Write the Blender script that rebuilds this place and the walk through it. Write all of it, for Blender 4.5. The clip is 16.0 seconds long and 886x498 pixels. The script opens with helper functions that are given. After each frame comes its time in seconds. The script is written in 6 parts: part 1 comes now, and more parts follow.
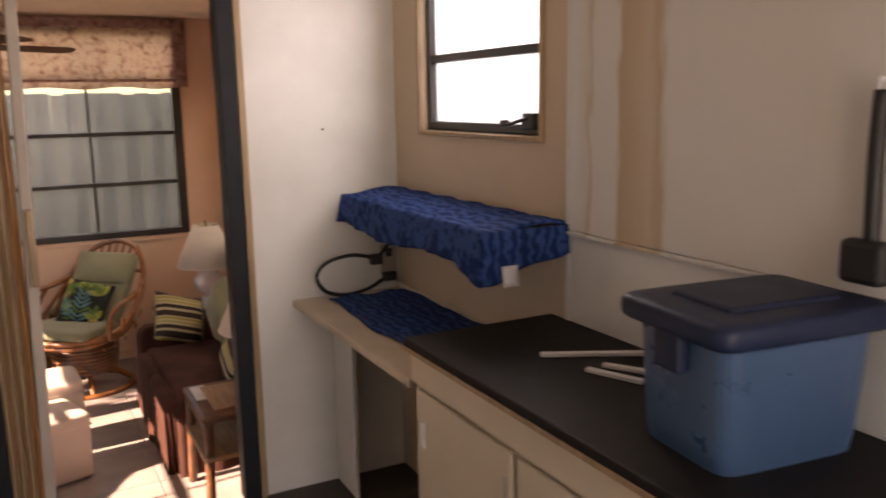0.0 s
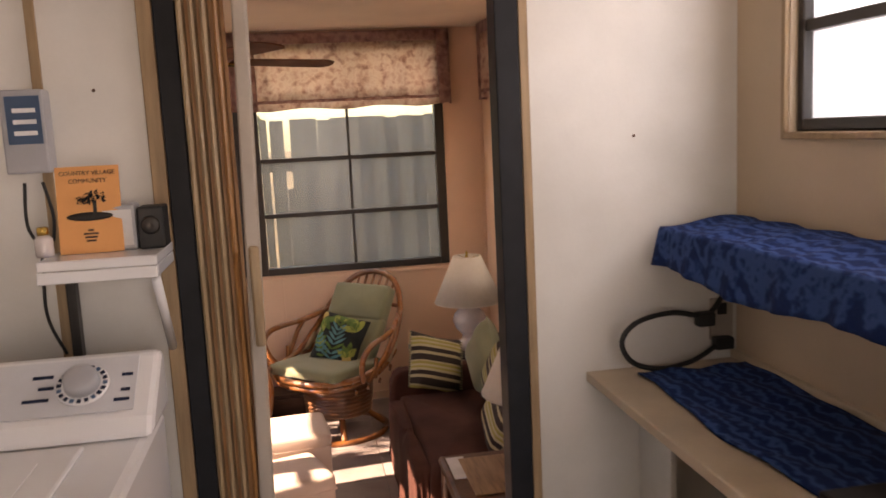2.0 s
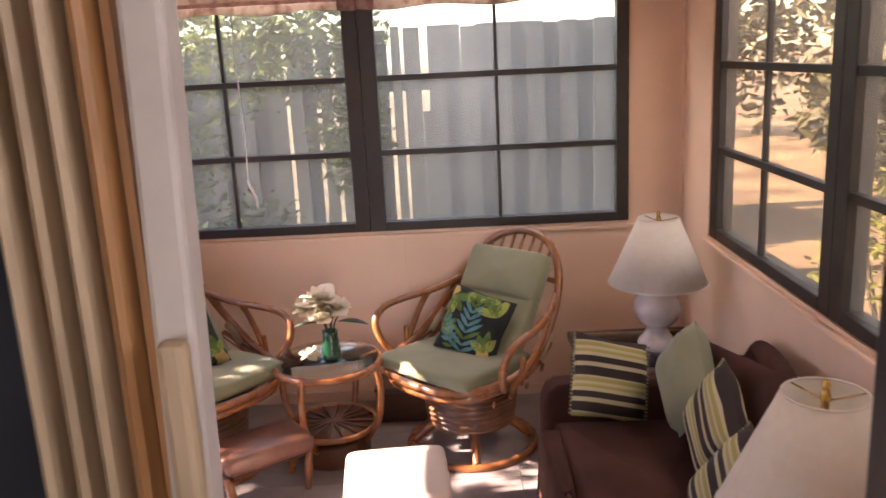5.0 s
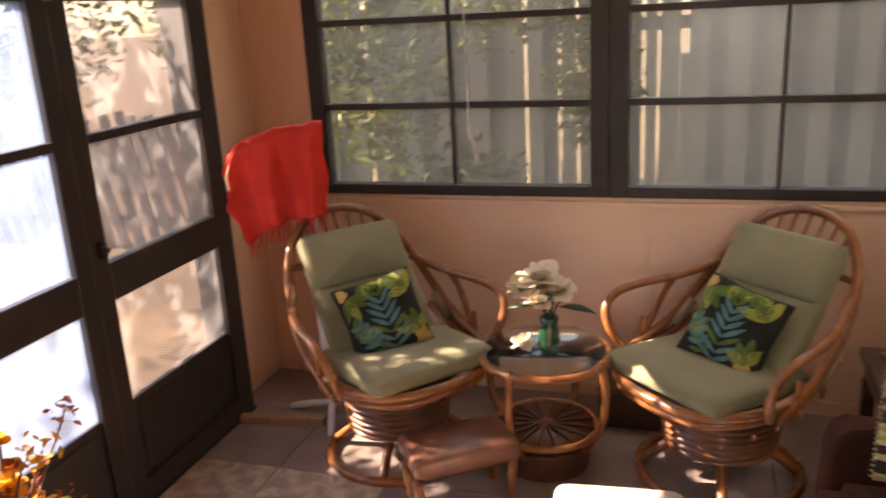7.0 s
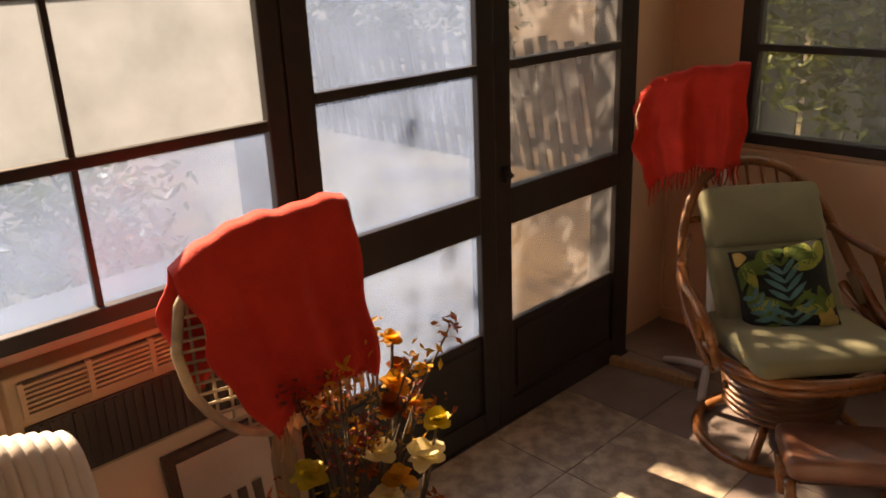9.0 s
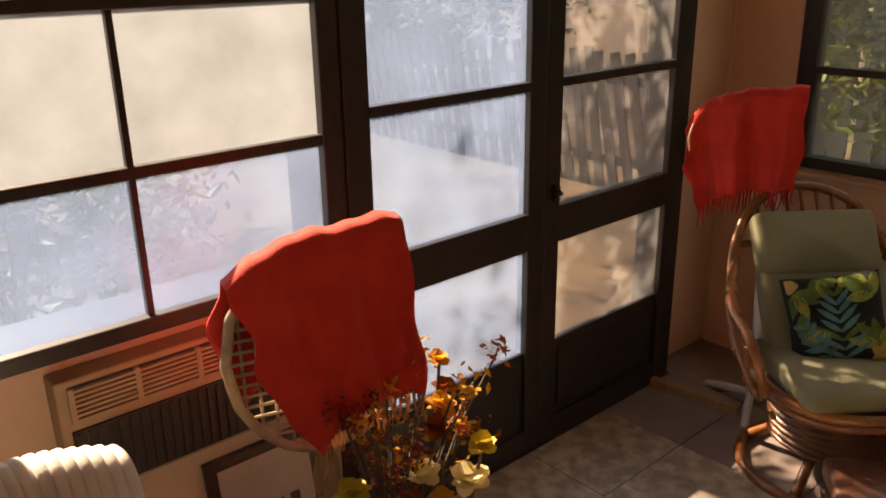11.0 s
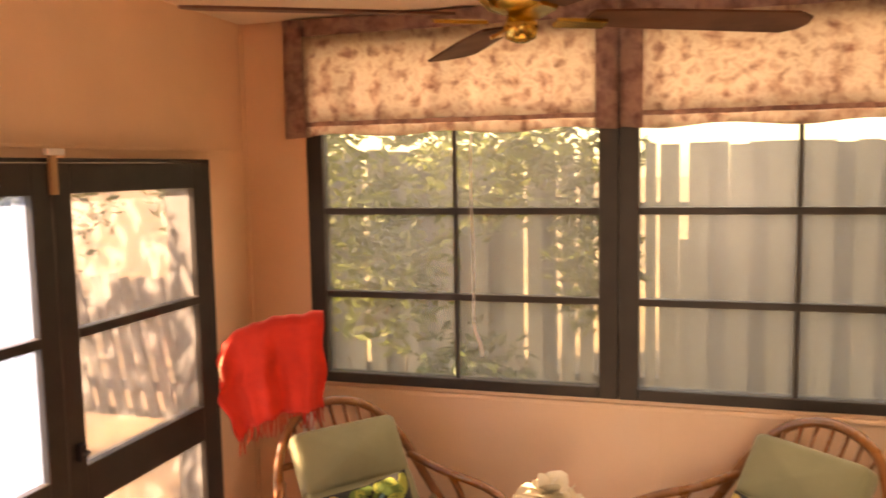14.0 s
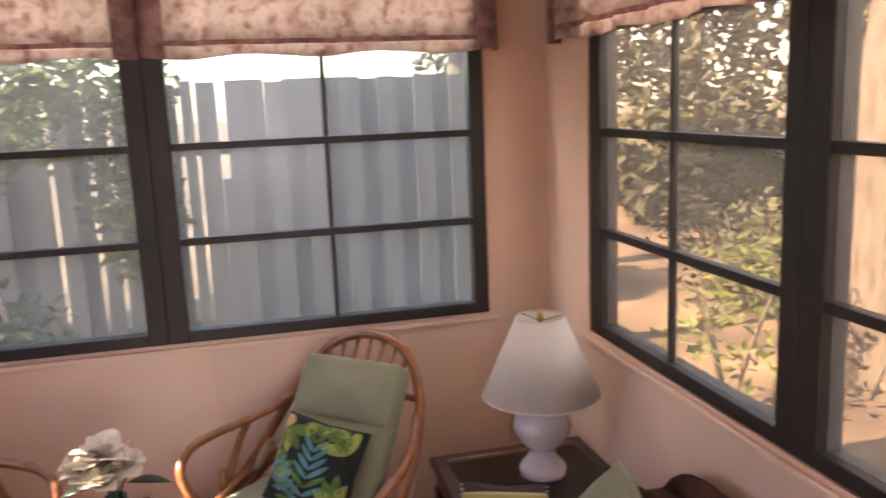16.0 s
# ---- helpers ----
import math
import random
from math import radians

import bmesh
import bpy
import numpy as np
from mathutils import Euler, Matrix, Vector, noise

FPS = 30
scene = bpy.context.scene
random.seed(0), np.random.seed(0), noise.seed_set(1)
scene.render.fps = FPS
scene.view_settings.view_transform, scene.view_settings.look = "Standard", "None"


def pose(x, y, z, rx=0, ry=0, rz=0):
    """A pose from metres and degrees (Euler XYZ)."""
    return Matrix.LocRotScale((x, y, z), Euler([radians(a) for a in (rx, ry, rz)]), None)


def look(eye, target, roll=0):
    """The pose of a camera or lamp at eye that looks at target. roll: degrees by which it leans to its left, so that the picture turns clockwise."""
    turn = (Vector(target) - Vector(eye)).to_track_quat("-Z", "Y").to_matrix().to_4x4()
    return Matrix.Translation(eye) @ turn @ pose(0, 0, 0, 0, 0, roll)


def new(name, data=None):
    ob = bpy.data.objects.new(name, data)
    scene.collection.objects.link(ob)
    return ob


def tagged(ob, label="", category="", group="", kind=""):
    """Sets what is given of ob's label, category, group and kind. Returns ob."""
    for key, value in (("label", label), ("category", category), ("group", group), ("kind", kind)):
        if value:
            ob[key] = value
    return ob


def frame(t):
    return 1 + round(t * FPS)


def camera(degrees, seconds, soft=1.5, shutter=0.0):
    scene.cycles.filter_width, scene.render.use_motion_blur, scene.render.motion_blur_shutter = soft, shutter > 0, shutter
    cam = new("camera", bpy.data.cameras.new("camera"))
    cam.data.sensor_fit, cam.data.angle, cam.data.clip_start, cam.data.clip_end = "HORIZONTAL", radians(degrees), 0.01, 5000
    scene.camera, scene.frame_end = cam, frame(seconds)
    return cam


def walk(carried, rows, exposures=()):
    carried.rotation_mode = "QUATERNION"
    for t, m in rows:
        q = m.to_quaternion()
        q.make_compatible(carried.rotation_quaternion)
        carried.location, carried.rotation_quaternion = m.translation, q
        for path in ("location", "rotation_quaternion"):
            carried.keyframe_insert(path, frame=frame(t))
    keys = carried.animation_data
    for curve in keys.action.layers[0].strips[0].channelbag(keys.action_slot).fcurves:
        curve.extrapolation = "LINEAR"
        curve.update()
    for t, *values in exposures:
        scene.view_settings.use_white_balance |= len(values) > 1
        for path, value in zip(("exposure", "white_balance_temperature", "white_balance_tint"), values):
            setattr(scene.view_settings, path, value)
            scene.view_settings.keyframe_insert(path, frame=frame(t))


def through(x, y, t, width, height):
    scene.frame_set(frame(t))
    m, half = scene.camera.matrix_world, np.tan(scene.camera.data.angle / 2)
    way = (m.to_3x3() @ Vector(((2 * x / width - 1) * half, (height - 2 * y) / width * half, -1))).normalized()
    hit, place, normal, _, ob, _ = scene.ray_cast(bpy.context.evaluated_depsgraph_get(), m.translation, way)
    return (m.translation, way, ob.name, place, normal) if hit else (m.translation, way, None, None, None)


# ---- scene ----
cam = camera(57.0, 16.0, soft=1.7, shutter=0.4)
PATH = [
    (0, (0.903, 3.226, 1.862), (1.811, 4.971, 1.5), -1.0),
    (0.5, (0.925, 3.405, 1.836), (1.647, 5.238, 1.49), -2.5),
    (1, (0.989, 3.601, 1.82), (1.606, 5.466, 1.445), -3.4),
    (1.5, (1.041, 3.837, 1.822), (1.453, 5.762, 1.468), -1.6),
    (2, (1.045, 4.097, 1.793), (1.382, 6.048, 1.508), -2.8),
    (2.5, (1.071, 4.353, 1.802), (1.34, 6.303, 1.445), -3.1),
    (3, (1.109, 4.576, 1.839), (1.22, 6.541, 1.483), -2.1),
    (3.2, (1.11, 4.669, 1.825), (1.203, 6.628, 1.43), -2.2),
    (5.5, (1.172, 5.708, 1.748), (1.021, 7.642, 1.263), -3.0),
    (6, (1.167, 5.88, 1.734), (0.848, 7.782, 1.205), -2.3),
    (6.5, (1.134, 6.037, 1.716), (0.768, 7.921, 1.154), -3.1),
    (7, (1.091, 6.157, 1.688), (0.498, 7.983, 1.126), -3.1),
    (7.5, (1.041, 6.236, 1.663), (0.234, 7.951, 1.027), -3.2),
    (8, (1.034, 6.256, 1.66), (-0.045, 7.802, 0.992), -4.0),
    (8.5, (1.026, 6.263, 1.676), (-0.285, 7.612, 0.997), -3.7),
    (11, (0.955, 6.251, 1.728), (-0.461, 7.495, 1.059), -0.9),
    (11.5, (0.953, 6.257, 1.754), (-0.404, 7.619, 1.204), -0.1),
    (12, (0.951, 6.27, 1.791), (-0.31, 7.759, 1.351), 1.2),
    (12.5, (0.954, 6.276, 1.828), (-0.186, 7.872, 1.438), 1.2),
    (13, (0.957, 6.282, 1.842), (-0.023, 7.996, 1.521), 1.1),
    (13.5, (0.973, 6.284, 1.841), (0.168, 8.101, 1.617), -0.4),
    (14, (0.993, 6.277, 1.834), (0.42, 8.182, 1.636), -1.0),
    (14.5, (0.99, 6.282, 1.818), (0.691, 8.244, 1.575), -1.4),
    (15, (0.974, 6.298, 1.799), (0.951, 8.276, 1.502), -2.2),
    (15.5, (0.995, 6.313, 1.788), (1.214, 8.272, 1.449), -2.4),
    (16, (1.048, 6.317, 1.789), (1.518, 8.227, 1.43), -2.3),
]
EXPOSURES = [
    (0, 2.7, 9200, 34),
    (2.4, 2.7, 9200, 34),
    (3.1, 3.12, 8700, 33),
    (5.5, 3.4, 7100, 34),
    (6, 3.5, 6900, 35),
    (6.5, 3.3, 7600, 35),
    (7, 2.85, 8900, 32),
    (7.5, 2.4, 10500, 27),
    (8, 2.22, 13500, 34),
    (8.5, 1.7, 11500, 26),
    (11, 1.78, 10500, 26),
    (11.5, 1.83, 9900, 25),
    (12.5, 1.9, 10500, 28),
    (13, 2.55, 13500, 35),
    (13.5, 2.65, 15000, 34),
    (14, 3.5, 15000, 37),
    (14.6, 3.35, 8500, 34),
    (15, 3.3, 7400, 32),
    (16, 3.2, 7000, 33),
]
walk(cam, [(t, look(eye, target, roll)) for t, eye, target, roll in PATH], EXPOSURES)

# ---- light ----
world = bpy.data.worlds.new("sky")
scene.world = world
world.use_nodes = True
wn = world.node_tree.nodes
sky = wn.new("ShaderNodeTexSky")
sky.sky_type, sky.sun_disc = "NISHITA", False
sky.sun_elevation, sky.sun_rotation = radians(36), radians(265)
world.node_tree.links.new(sky.outputs[0], wn["Background"].inputs[0])
wn["Background"].inputs[1].default_value = 0.15
sun_data = bpy.data.lights.new("sun", "SUN")
sun_data.energy, sun_data.angle, sun_data.color = 5.0, radians(0.5), (1.0, 0.93, 0.82)
sun = new("sun", sun_data)
sun.matrix_world = look((-14, 6.2, 10.2), (0, 7.6, 0))

# added fill lamps: one in the unseen back doorway, one behind the small window
for nm, at, to, sx, sy, watts in (("doorway_fill_lamp", (1.6, 1.93, 1.4), (0.2, 5.2, 1.4), 0.9, 1.9, 3.8), ("window_fill_lamp", (2.36, 5.57, 2.04), (0.8, 5.62, 1.6), 0.70, 0.5, 1.5)):
    ld = bpy.data.lights.new(nm, "AREA")
    ld.shape, ld.size, ld.size_y, ld.energy, ld.color = "RECTANGLE", sx, sy, watts, (0.78, 0.90, 1.0)
    new(nm, ld).matrix_world = look(at, to)

# fill lamps added outside above the porch windows, hidden by the valances
for nm, at, to, sx, sy, watts in (("window_fill_lamp", (2.78, 7.85, 2.62), (0.6, 7.95, 0.7), 2.4, 0.5, 4.5), ("window_fill_lamp", (0.72, 9.98, 2.62), (0.72, 8.0, 0.7), 2.5, 0.5, 4.2)):
    ld = bpy.data.lights.new(nm, "AREA")
    ld.shape, ld.size, ld.size_y, ld.energy, ld.color = "RECTANGLE", sx, sy, watts, (1.0, 0.95, 0.87)
    new(nm, ld).matrix_world = look(at, to)


# ---- materials ----
def material(name, color, rough=0.6, metal=0.0, var=0.12, scale=8.0, bump=0.15, fine=90.0, other=None, coat=0.0, spec=0.5, stretch=(1, 1, 1), sheen=0.0, through=0.0):
    m = bpy.data.materials.new(name)
    m.use_nodes = True
    n, l = m.node_tree.nodes, m.node_tree.links
    b = n["Principled BSDF"]
    tc, mp = n.new("ShaderNodeTexCoord"), n.new("ShaderNodeMapping")
    mp.inputs["Scale"].default_value = stretch
    l.new(tc.outputs["Object"], mp.inputs[0])
    big, small = n.new("ShaderNodeTexNoise"), n.new("ShaderNodeTexNoise")
    big.inputs["Scale"].default_value, big.inputs["Detail"].default_value = scale, 5
    small.inputs["Scale"].default_value, small.inputs["Detail"].default_value = fine, 3
    l.new(mp.outputs[0], big.inputs["Vector"])
    l.new(mp.outputs[0], small.inputs["Vector"])
    mix = n.new("ShaderNodeMix")
    mix.data_type = "RGBA"
    dark = other or tuple(c * (1 - 2.2 * var) for c in color)
    mix.inputs["A"].default_value, mix.inputs["B"].default_value = (*color, 1), (*dark, 1)
    ramp = n.new("ShaderNodeMapRange")
    ramp.inputs["From Min"].default_value, ramp.inputs["From Max"].default_value = 0.38, 0.72
    l.new(big.outputs[0], ramp.inputs[0])
    l.new(ramp.outputs[0], mix.inputs["Factor"])
    grain = n.new("ShaderNodeMix")
    grain.data_type, grain.blend_type = "RGBA", "MULTIPLY"
    grain.inputs["Factor"].default_value = var
    l.new(mix.outputs["Result"], grain.inputs["A"])
    l.new(small.outputs[0], grain.inputs["B"])
    l.new(grain.outputs["Result"], b.inputs["Base Color"])
    rr = n.new("ShaderNodeMapRange")
    rr.inputs["To Min"].default_value, rr.inputs["To Max"].default_value = max(0.03, rough - 0.1), min(1, rough + 0.1)
    l.new(big.outputs[0], rr.inputs[0])
    l.new(rr.outputs[0], b.inputs["Roughness"])
    b.inputs["Metallic"].default_value = metal
    b.inputs["Coat Weight"].default_value = coat
    b.inputs["Specular IOR Level"].default_value = spec
    b.inputs["Sheen Weight"].default_value = sheen
    bp = n.new("ShaderNodeBump")
    bp.inputs["Strength"].default_value, bp.inputs["Distance"].default_value = bump, 0.003
    l.new(small.outputs[0], bp.inputs["Height"])
    l.new(bp.outputs[0], b.inputs["Normal"])
    if through:
        tl, mx = n.new("ShaderNodeBsdfTranslucent"), n.new("ShaderNodeMixShader")
        l.new(grain.outputs["Result"], tl.inputs[0])
        mx.inputs[0].default_value = through
        l.new(b.outputs[0], mx.inputs[1])
        l.new(tl.outputs[0], mx.inputs[2])
        l.new(mx.outputs[0], n["Material Output"].inputs[0])
    return m


def ramp_nodes(m, source, stops, interp="LINEAR"):
    r = m.node_tree.nodes.new("ShaderNodeValToRGB")
    r.color_ramp.interpolation = interp
    e = r.color_ramp.elements
    while len(e) < len(stops):
        e.new(0.5)
    for el, (p, c) in zip(e, stops):
        el.position, el.color = p, (*c, 1)
    m.node_tree.links.new(source, r.inputs[0])
    m.node_tree.links.new(r.outputs[0], m.node_tree.nodes["Principled BSDF"].inputs["Base Color"])
    return r


def vinyl(name, tint, haze, haze_color, rough=0.25):
    """Smoky flexible pane: mostly see-through, part milky."""
    m = bpy.data.materials.new(name)
    m.use_nodes = True
    n, l = m.node_tree.nodes, m.node_tree.links
    n.remove(n["Principled BSDF"])
    out = n["Material Output"]
    clear, milk, milk2, gloss = n.new("ShaderNodeBsdfTransparent"), n.new("ShaderNodeBsdfTranslucent"), n.new("ShaderNodeBsdfDiffuse"), n.new("ShaderNodeBsdfGlossy")
    clear.inputs[0].default_value = (*tint, 1)
    milk.inputs[0].default_value = (*haze_color, 1)
    milk2.inputs[0].default_value = (*haze_color, 1)
    gloss.inputs["Roughness"].default_value = rough
    a, b, c = n.new("ShaderNodeMixShader"), n.new("ShaderNodeMixShader"), n.new("ShaderNodeMixShader")
    tc, no = n.new("ShaderNodeTexCoord"), n.new("ShaderNodeTexNoise")
    no.inputs["Scale"].default_value, no.inputs["Detail"].default_value = 5, 6
    l.new(tc.outputs["Object"], no.inputs["Vector"])
    mr = n.new("ShaderNodeMapRange")
    mr.inputs["From Min"].default_value, mr.inputs["From Max"].default_value = 0.3, 0.75
    mr.inputs["To Min"].default_value, mr.inputs["To Max"].default_value = haze * 0.75, min(0.95, haze * 1.3)
    l.new(no.outputs[0], mr.inputs[0])
    b.inputs[0].default_value = 0.4
    l.new(milk.outputs[0], b.inputs[1])
    l.new(milk2.outputs[0], b.inputs[2])
    l.new(mr.outputs[0], a.inputs[0])
    l.new(clear.outputs[0], a.inputs[1])
    l.new(b.outputs[0], a.inputs[2])
    c.inputs[0].default_value = 0.04
    l.new(a.outputs[0], c.inputs[1])
    l.new(gloss.outputs[0], c.inputs[2])
    l.new(c.outputs[0], out.inputs[0])
    return m


def cloth_through(name, stops, scale, through_part=0.45, detail=4):
    """Patterned curtain cloth that lets part of the daylight through."""
    m = bpy.data.materials.new(name)
    m.use_nodes = True
    n, l = m.node_tree.nodes, m.node_tree.links
    b = n["Principled BSDF"]
    b.inputs["Roughness"].default_value = 0.9
    tc, no = n.new("ShaderNodeTexCoord"), n.new("ShaderNodeTexNoise")
    no.inputs["Scale"].default_value, no.inputs["Detail"].default_value = scale, detail
    no.inputs["Distortion"].default_value = 0.25
    l.new(tc.outputs["Object"], no.inputs["Vector"])
    r = ramp_nodes(m, no.outputs[0], stops)
    t, mx = n.new("ShaderNodeBsdfTranslucent"), n.new("ShaderNodeMixShader")
    l.new(r.outputs[0], t.inputs[0])
    mx.inputs[0].default_value = through_part
    l.new(b.outputs[0], mx.inputs[1])
    l.new(t.outputs[0], mx.inputs[2])
    l.new(mx.outputs[0], n["Material Output"].inputs[0])
    return m


PEACH = material("peach_wall_paint", (0.82, 0.58, 0.42), 0.55, var=0.04, scale=2.5, bump=0.08)
CEIL = material("ceiling_paint", (0.84, 0.72, 0.60), 0.8, var=0.04, scale=3, bump=0.2, fine=160)
WHITE_WALL = material("white_wall_paint", (0.74, 0.73, 0.70), 0.5, var=0.05, scale=2.0, bump=0.08, other=(0.56, 0.545, 0.51))
BEIGE_WALL = material("beige_panel", (0.60, 0.47, 0.34), 0.55, var=0.05, scale=2.2, bump=0.08)
DARK = material("dark_bronze_paint", (0.022, 0.017, 0.015), 0.42, var=0.15, scale=12, bump=0.1)
DARK_BLUE = material("dark_slate_paint", (0.014, 0.016, 0.021), 0.5, var=0.15, scale=12, bump=0.1, spec=0.25)
OAK = material("light_wood_trim", (0.42, 0.28, 0.16), 0.5, var=0.15, scale=6, bump=0.2, stretch=(12, 12, 1))
TAN_VINYL = material("tan_folding_vinyl", (0.42, 0.295, 0.175), 0.5, var=0.16, scale=5, bump=0.15, stretch=(10, 10, 1))
ORANGE_VINYL = material("brown_orange_fold", (0.40, 0.19, 0.07), 0.45, var=0.15, scale=6, bump=0.1, stretch=(10, 10, 1))
CREAM_POST = material("cream_post_paint", (0.46, 0.40, 0.34), 0.45, var=0.08, scale=6, bump=0.1)
ENAMEL = material("white_enamel", (0.78, 0.79, 0.81), 0.22, var=0.02, scale=3, bump=0.02, coat=0.4)
GREY_PLASTIC = material("grey_plastic", (0.42, 0.43, 0.46), 0.4, var=0.05)
PANEL_GREY = material("pale_grey_panel", (0.60, 0.62, 0.66), 0.35, var=0.04)
CREAM_CAB = material("cream_cabinet_paint", (0.66, 0.56, 0.43), 0.45, var=0.06, scale=3, bump=0.08)
BLACK_TOP = material("black_laminate", (0.012, 0.010, 0.010), 0.5, var=0.2, scale=30, bump=0.1, other=(0.024, 0.019, 0.017), spec=0.12)
DESK_TOP = material("beige_desk_board", (0.62, 0.52, 0.40), 0.5, var=0.1, scale=4, bump=0.1)
UTIL_FLOOR = material("dark_brown_vinyl_floor", (0.06, 0.045, 0.035), 0.5, var=0.2, scale=6, bump=0.2)
NAVY = material("navy_plastic", (0.012, 0.022, 0.056), 0.45, var=0.1, spec=0.25)
BLACK = material("black_rubber", (0.012, 0.012, 0.013), 0.5, var=0.1)
STEEL = material("worn_white_metal", (0.7, 0.7, 0.7), 0.35, var=0.1)
RATTAN = material("honey_rattan", (0.31, 0.115, 0.036), 0.28, var=0.22, scale=9, bump=0.3, coat=0.5, other=(0.17, 0.055, 0.018))
RATTAN_MID = material("brown_rattan_coil", (0.20, 0.078, 0.032), 0.35, var=0.25, scale=12, bump=0.4, coat=0.3)
RATTAN_DARK = material("dark_rattan_wrap", (0.13, 0.05, 0.022), 0.4, var=0.25, scale=12, bump=0.5, coat=0.2)
SAGE = material("sage_canvas", (0.215, 0.222, 0.128), 0.85, var=0.08, scale=5, bump=0.35, fine=350, sheen=0.2)
BROWN_COVER = material("brown_sofa_throw", (0.066, 0.023, 0.016), 0.85, var=0.18, scale=5, bump=0.4, fine=220, spec=0.2)
DARK_WOOD = material("dark_table_wood", (0.075, 0.035, 0.022), 0.35, var=0.25, scale=7, bump=0.2, stretch=(1, 9, 9))
MID_WOOD = material("oak_table_wood", (0.40, 0.25, 0.14), 0.4, var=0.2, scale=7, bump=0.2, stretch=(9, 1, 9))
SHADE = cloth_through("lamp_shade_cloth", [(0.0, (0.72, 0.68, 0.6)), (1.0, (0.84, 0.80, 0.74))], 40, 0.5)
CERAMIC = material("pearl_ceramic", (0.66, 0.60, 0.58), 0.12, var=0.1, scale=9, bump=0.02, coat=0.9, other=(0.44, 0.41, 0.43))
PINK_COVER = material("cream_ottoman_vinyl", (0.53, 0.425, 0.36), 0.45, var=0.05, scale=4, bump=0.15)
LEATHER = material("brown_stool_leather", (0.20, 0.085, 0.055), 0.35, var=0.15, scale=8, bump=0.3, coat=0.2)
CORAL = material("coral_woven_shawl", (0.68, 0.034, 0.022), 0.9, var=0.08, scale=14, bump=0.9, fine=170, sheen=0.1)
# Near shawl's fringe: the sun behind it is put into the pale colour.
FRINGE = material("backlit_pale_fringe", (0.78, 0.48, 0.30), 0.8, var=0.15, scale=14, bump=0.4, through=0.5)
WICKER = material("pale_wicker", (0.72, 0.60, 0.43), 0.5, var=0.2, scale=15, bump=0.3, through=0.4)
WHITE_WICKER = material("white_ribbed_cover", (0.78, 0.74, 0.70), 0.6, var=0.05, scale=8, bump=0.2)
AC_WOOD = material("ac_tan_plastic", (0.50, 0.36, 0.22), 0.5, var=0.08, scale=6)
AC_DARK = material("ac_dark_grille", (0.05, 0.04, 0.032), 0.5, var=0.1)
WHITE_PETAL = material("cream_petal", (0.82, 0.74, 0.58), 0.6, var=0.06, scale=14, bump=0.1)
GREEN_VASE = material("green_vase_glaze", (0.007, 0.052, 0.026), 0.12, var=0.1, coat=0.6)
LEAF_DARK = material("dark_leaf", (0.02, 0.05, 0.025), 0.4, var=0.2, scale=20)
BOTTLE = material("clear_blue_plastic", (0.42, 0.50, 0.62), 0.15, var=0.05, coat=0.4)
BRASS = material("brass", (0.62, 0.40, 0.12), 0.25, metal=1.0, var=0.1)
FAN_WOOD = material("fan_blade_wood", (0.15, 0.06, 0.032), 0.6, var=0.2, scale=8, bump=0.1, spec=0.25)
GREY_FLOOR = material("grey_brown_tile", (0.29, 0.245, 0.23), 0.33, var=0.10, scale=6, bump=0.12, other=(0.215, 0.18, 0.165))
# Tile pattern, its pale tone raised for sun patches and glare by the doors.
PATTERN_FLOOR = material("sun_paled_pattern_tile", (0.62, 0.55, 0.44), 0.25, var=0.15, scale=14, bump=0.12, other=(0.24, 0.20, 0.16))
GROUND = material("leaf_litter_ground", (0.11, 0.075, 0.045), 0.95, var=0.25, scale=1.1, bump=0.6, fine=40, other=(0.32, 0.22, 0.125))
FENCE = material("weathered_fence_board", (0.108, 0.116, 0.112), 0.85, var=0.2, scale=4, bump=0.4, stretch=(6, 6, 0.6))
# Picket slats stand against the light; their shade is in this dark colour.
SLAT = material("backlit_dark_slat", (0.075, 0.062, 0.05), 0.85, var=0.2, scale=4, bump=0.4)
BARK = material("grey_bark", (0.16, 0.125, 0.09), 0.9, var=0.25, scale=9, bump=0.8, stretch=(3, 3, 0.6))
LEAF = material("green_leaf", (0.085, 0.12, 0.022), 0.55, var=0.25, scale=2.0, other=(0.035, 0.065, 0.012), through=0.25)
# Lighter copy of the leaf with sunlight put into its colour.
LEAF_SUN = material("sunlit_yellow_green_leaf", (0.19, 0.22, 0.05), 0.5, var=0.25, scale=2.0, other=(0.075, 0.105, 0.022), through=0.3)
# Darker copy for trees against the light, with shade in its colour.
LEAF_SHADE = material("shaded_olive_leaf", (0.075, 0.070, 0.024), 0.6, var=0.25, scale=2.0, other=(0.03, 0.035, 0.012))
ORANGE_PAPER = material("orange_booklet_cover", (0.80, 0.36, 0.13), 0.6, var=0.03)
INK = material("black_ink", (0.02, 0.018, 0.016), 0.7, var=0.05)
PANE = vinyl("smoky_vinyl_pane", (0.72, 0.77, 0.73), 0.17, (0.38, 0.42, 0.42))
PANE_RIGHT = vinyl("brown_vinyl_pane", (0.78, 0.73, 0.63), 0.14, (0.45, 0.42, 0.36))
# Milky white puts the blown-out glare of the daylight into the pane.
PANE_GLARE = vinyl("glare_white_window_glass", (0.8, 0.84, 0.86), 0.70, (0.84, 0.87, 0.90))
PANE_DOOR = vinyl("clear_vinyl_pane", (0.55, 0.68, 0.83), 0.22, (0.31, 0.44, 0.66))
PANE_HAZE = vinyl("milky_vinyl_pane", (0.40, 0.44, 0.48), 0.58, (0.28, 0.33, 0.375))
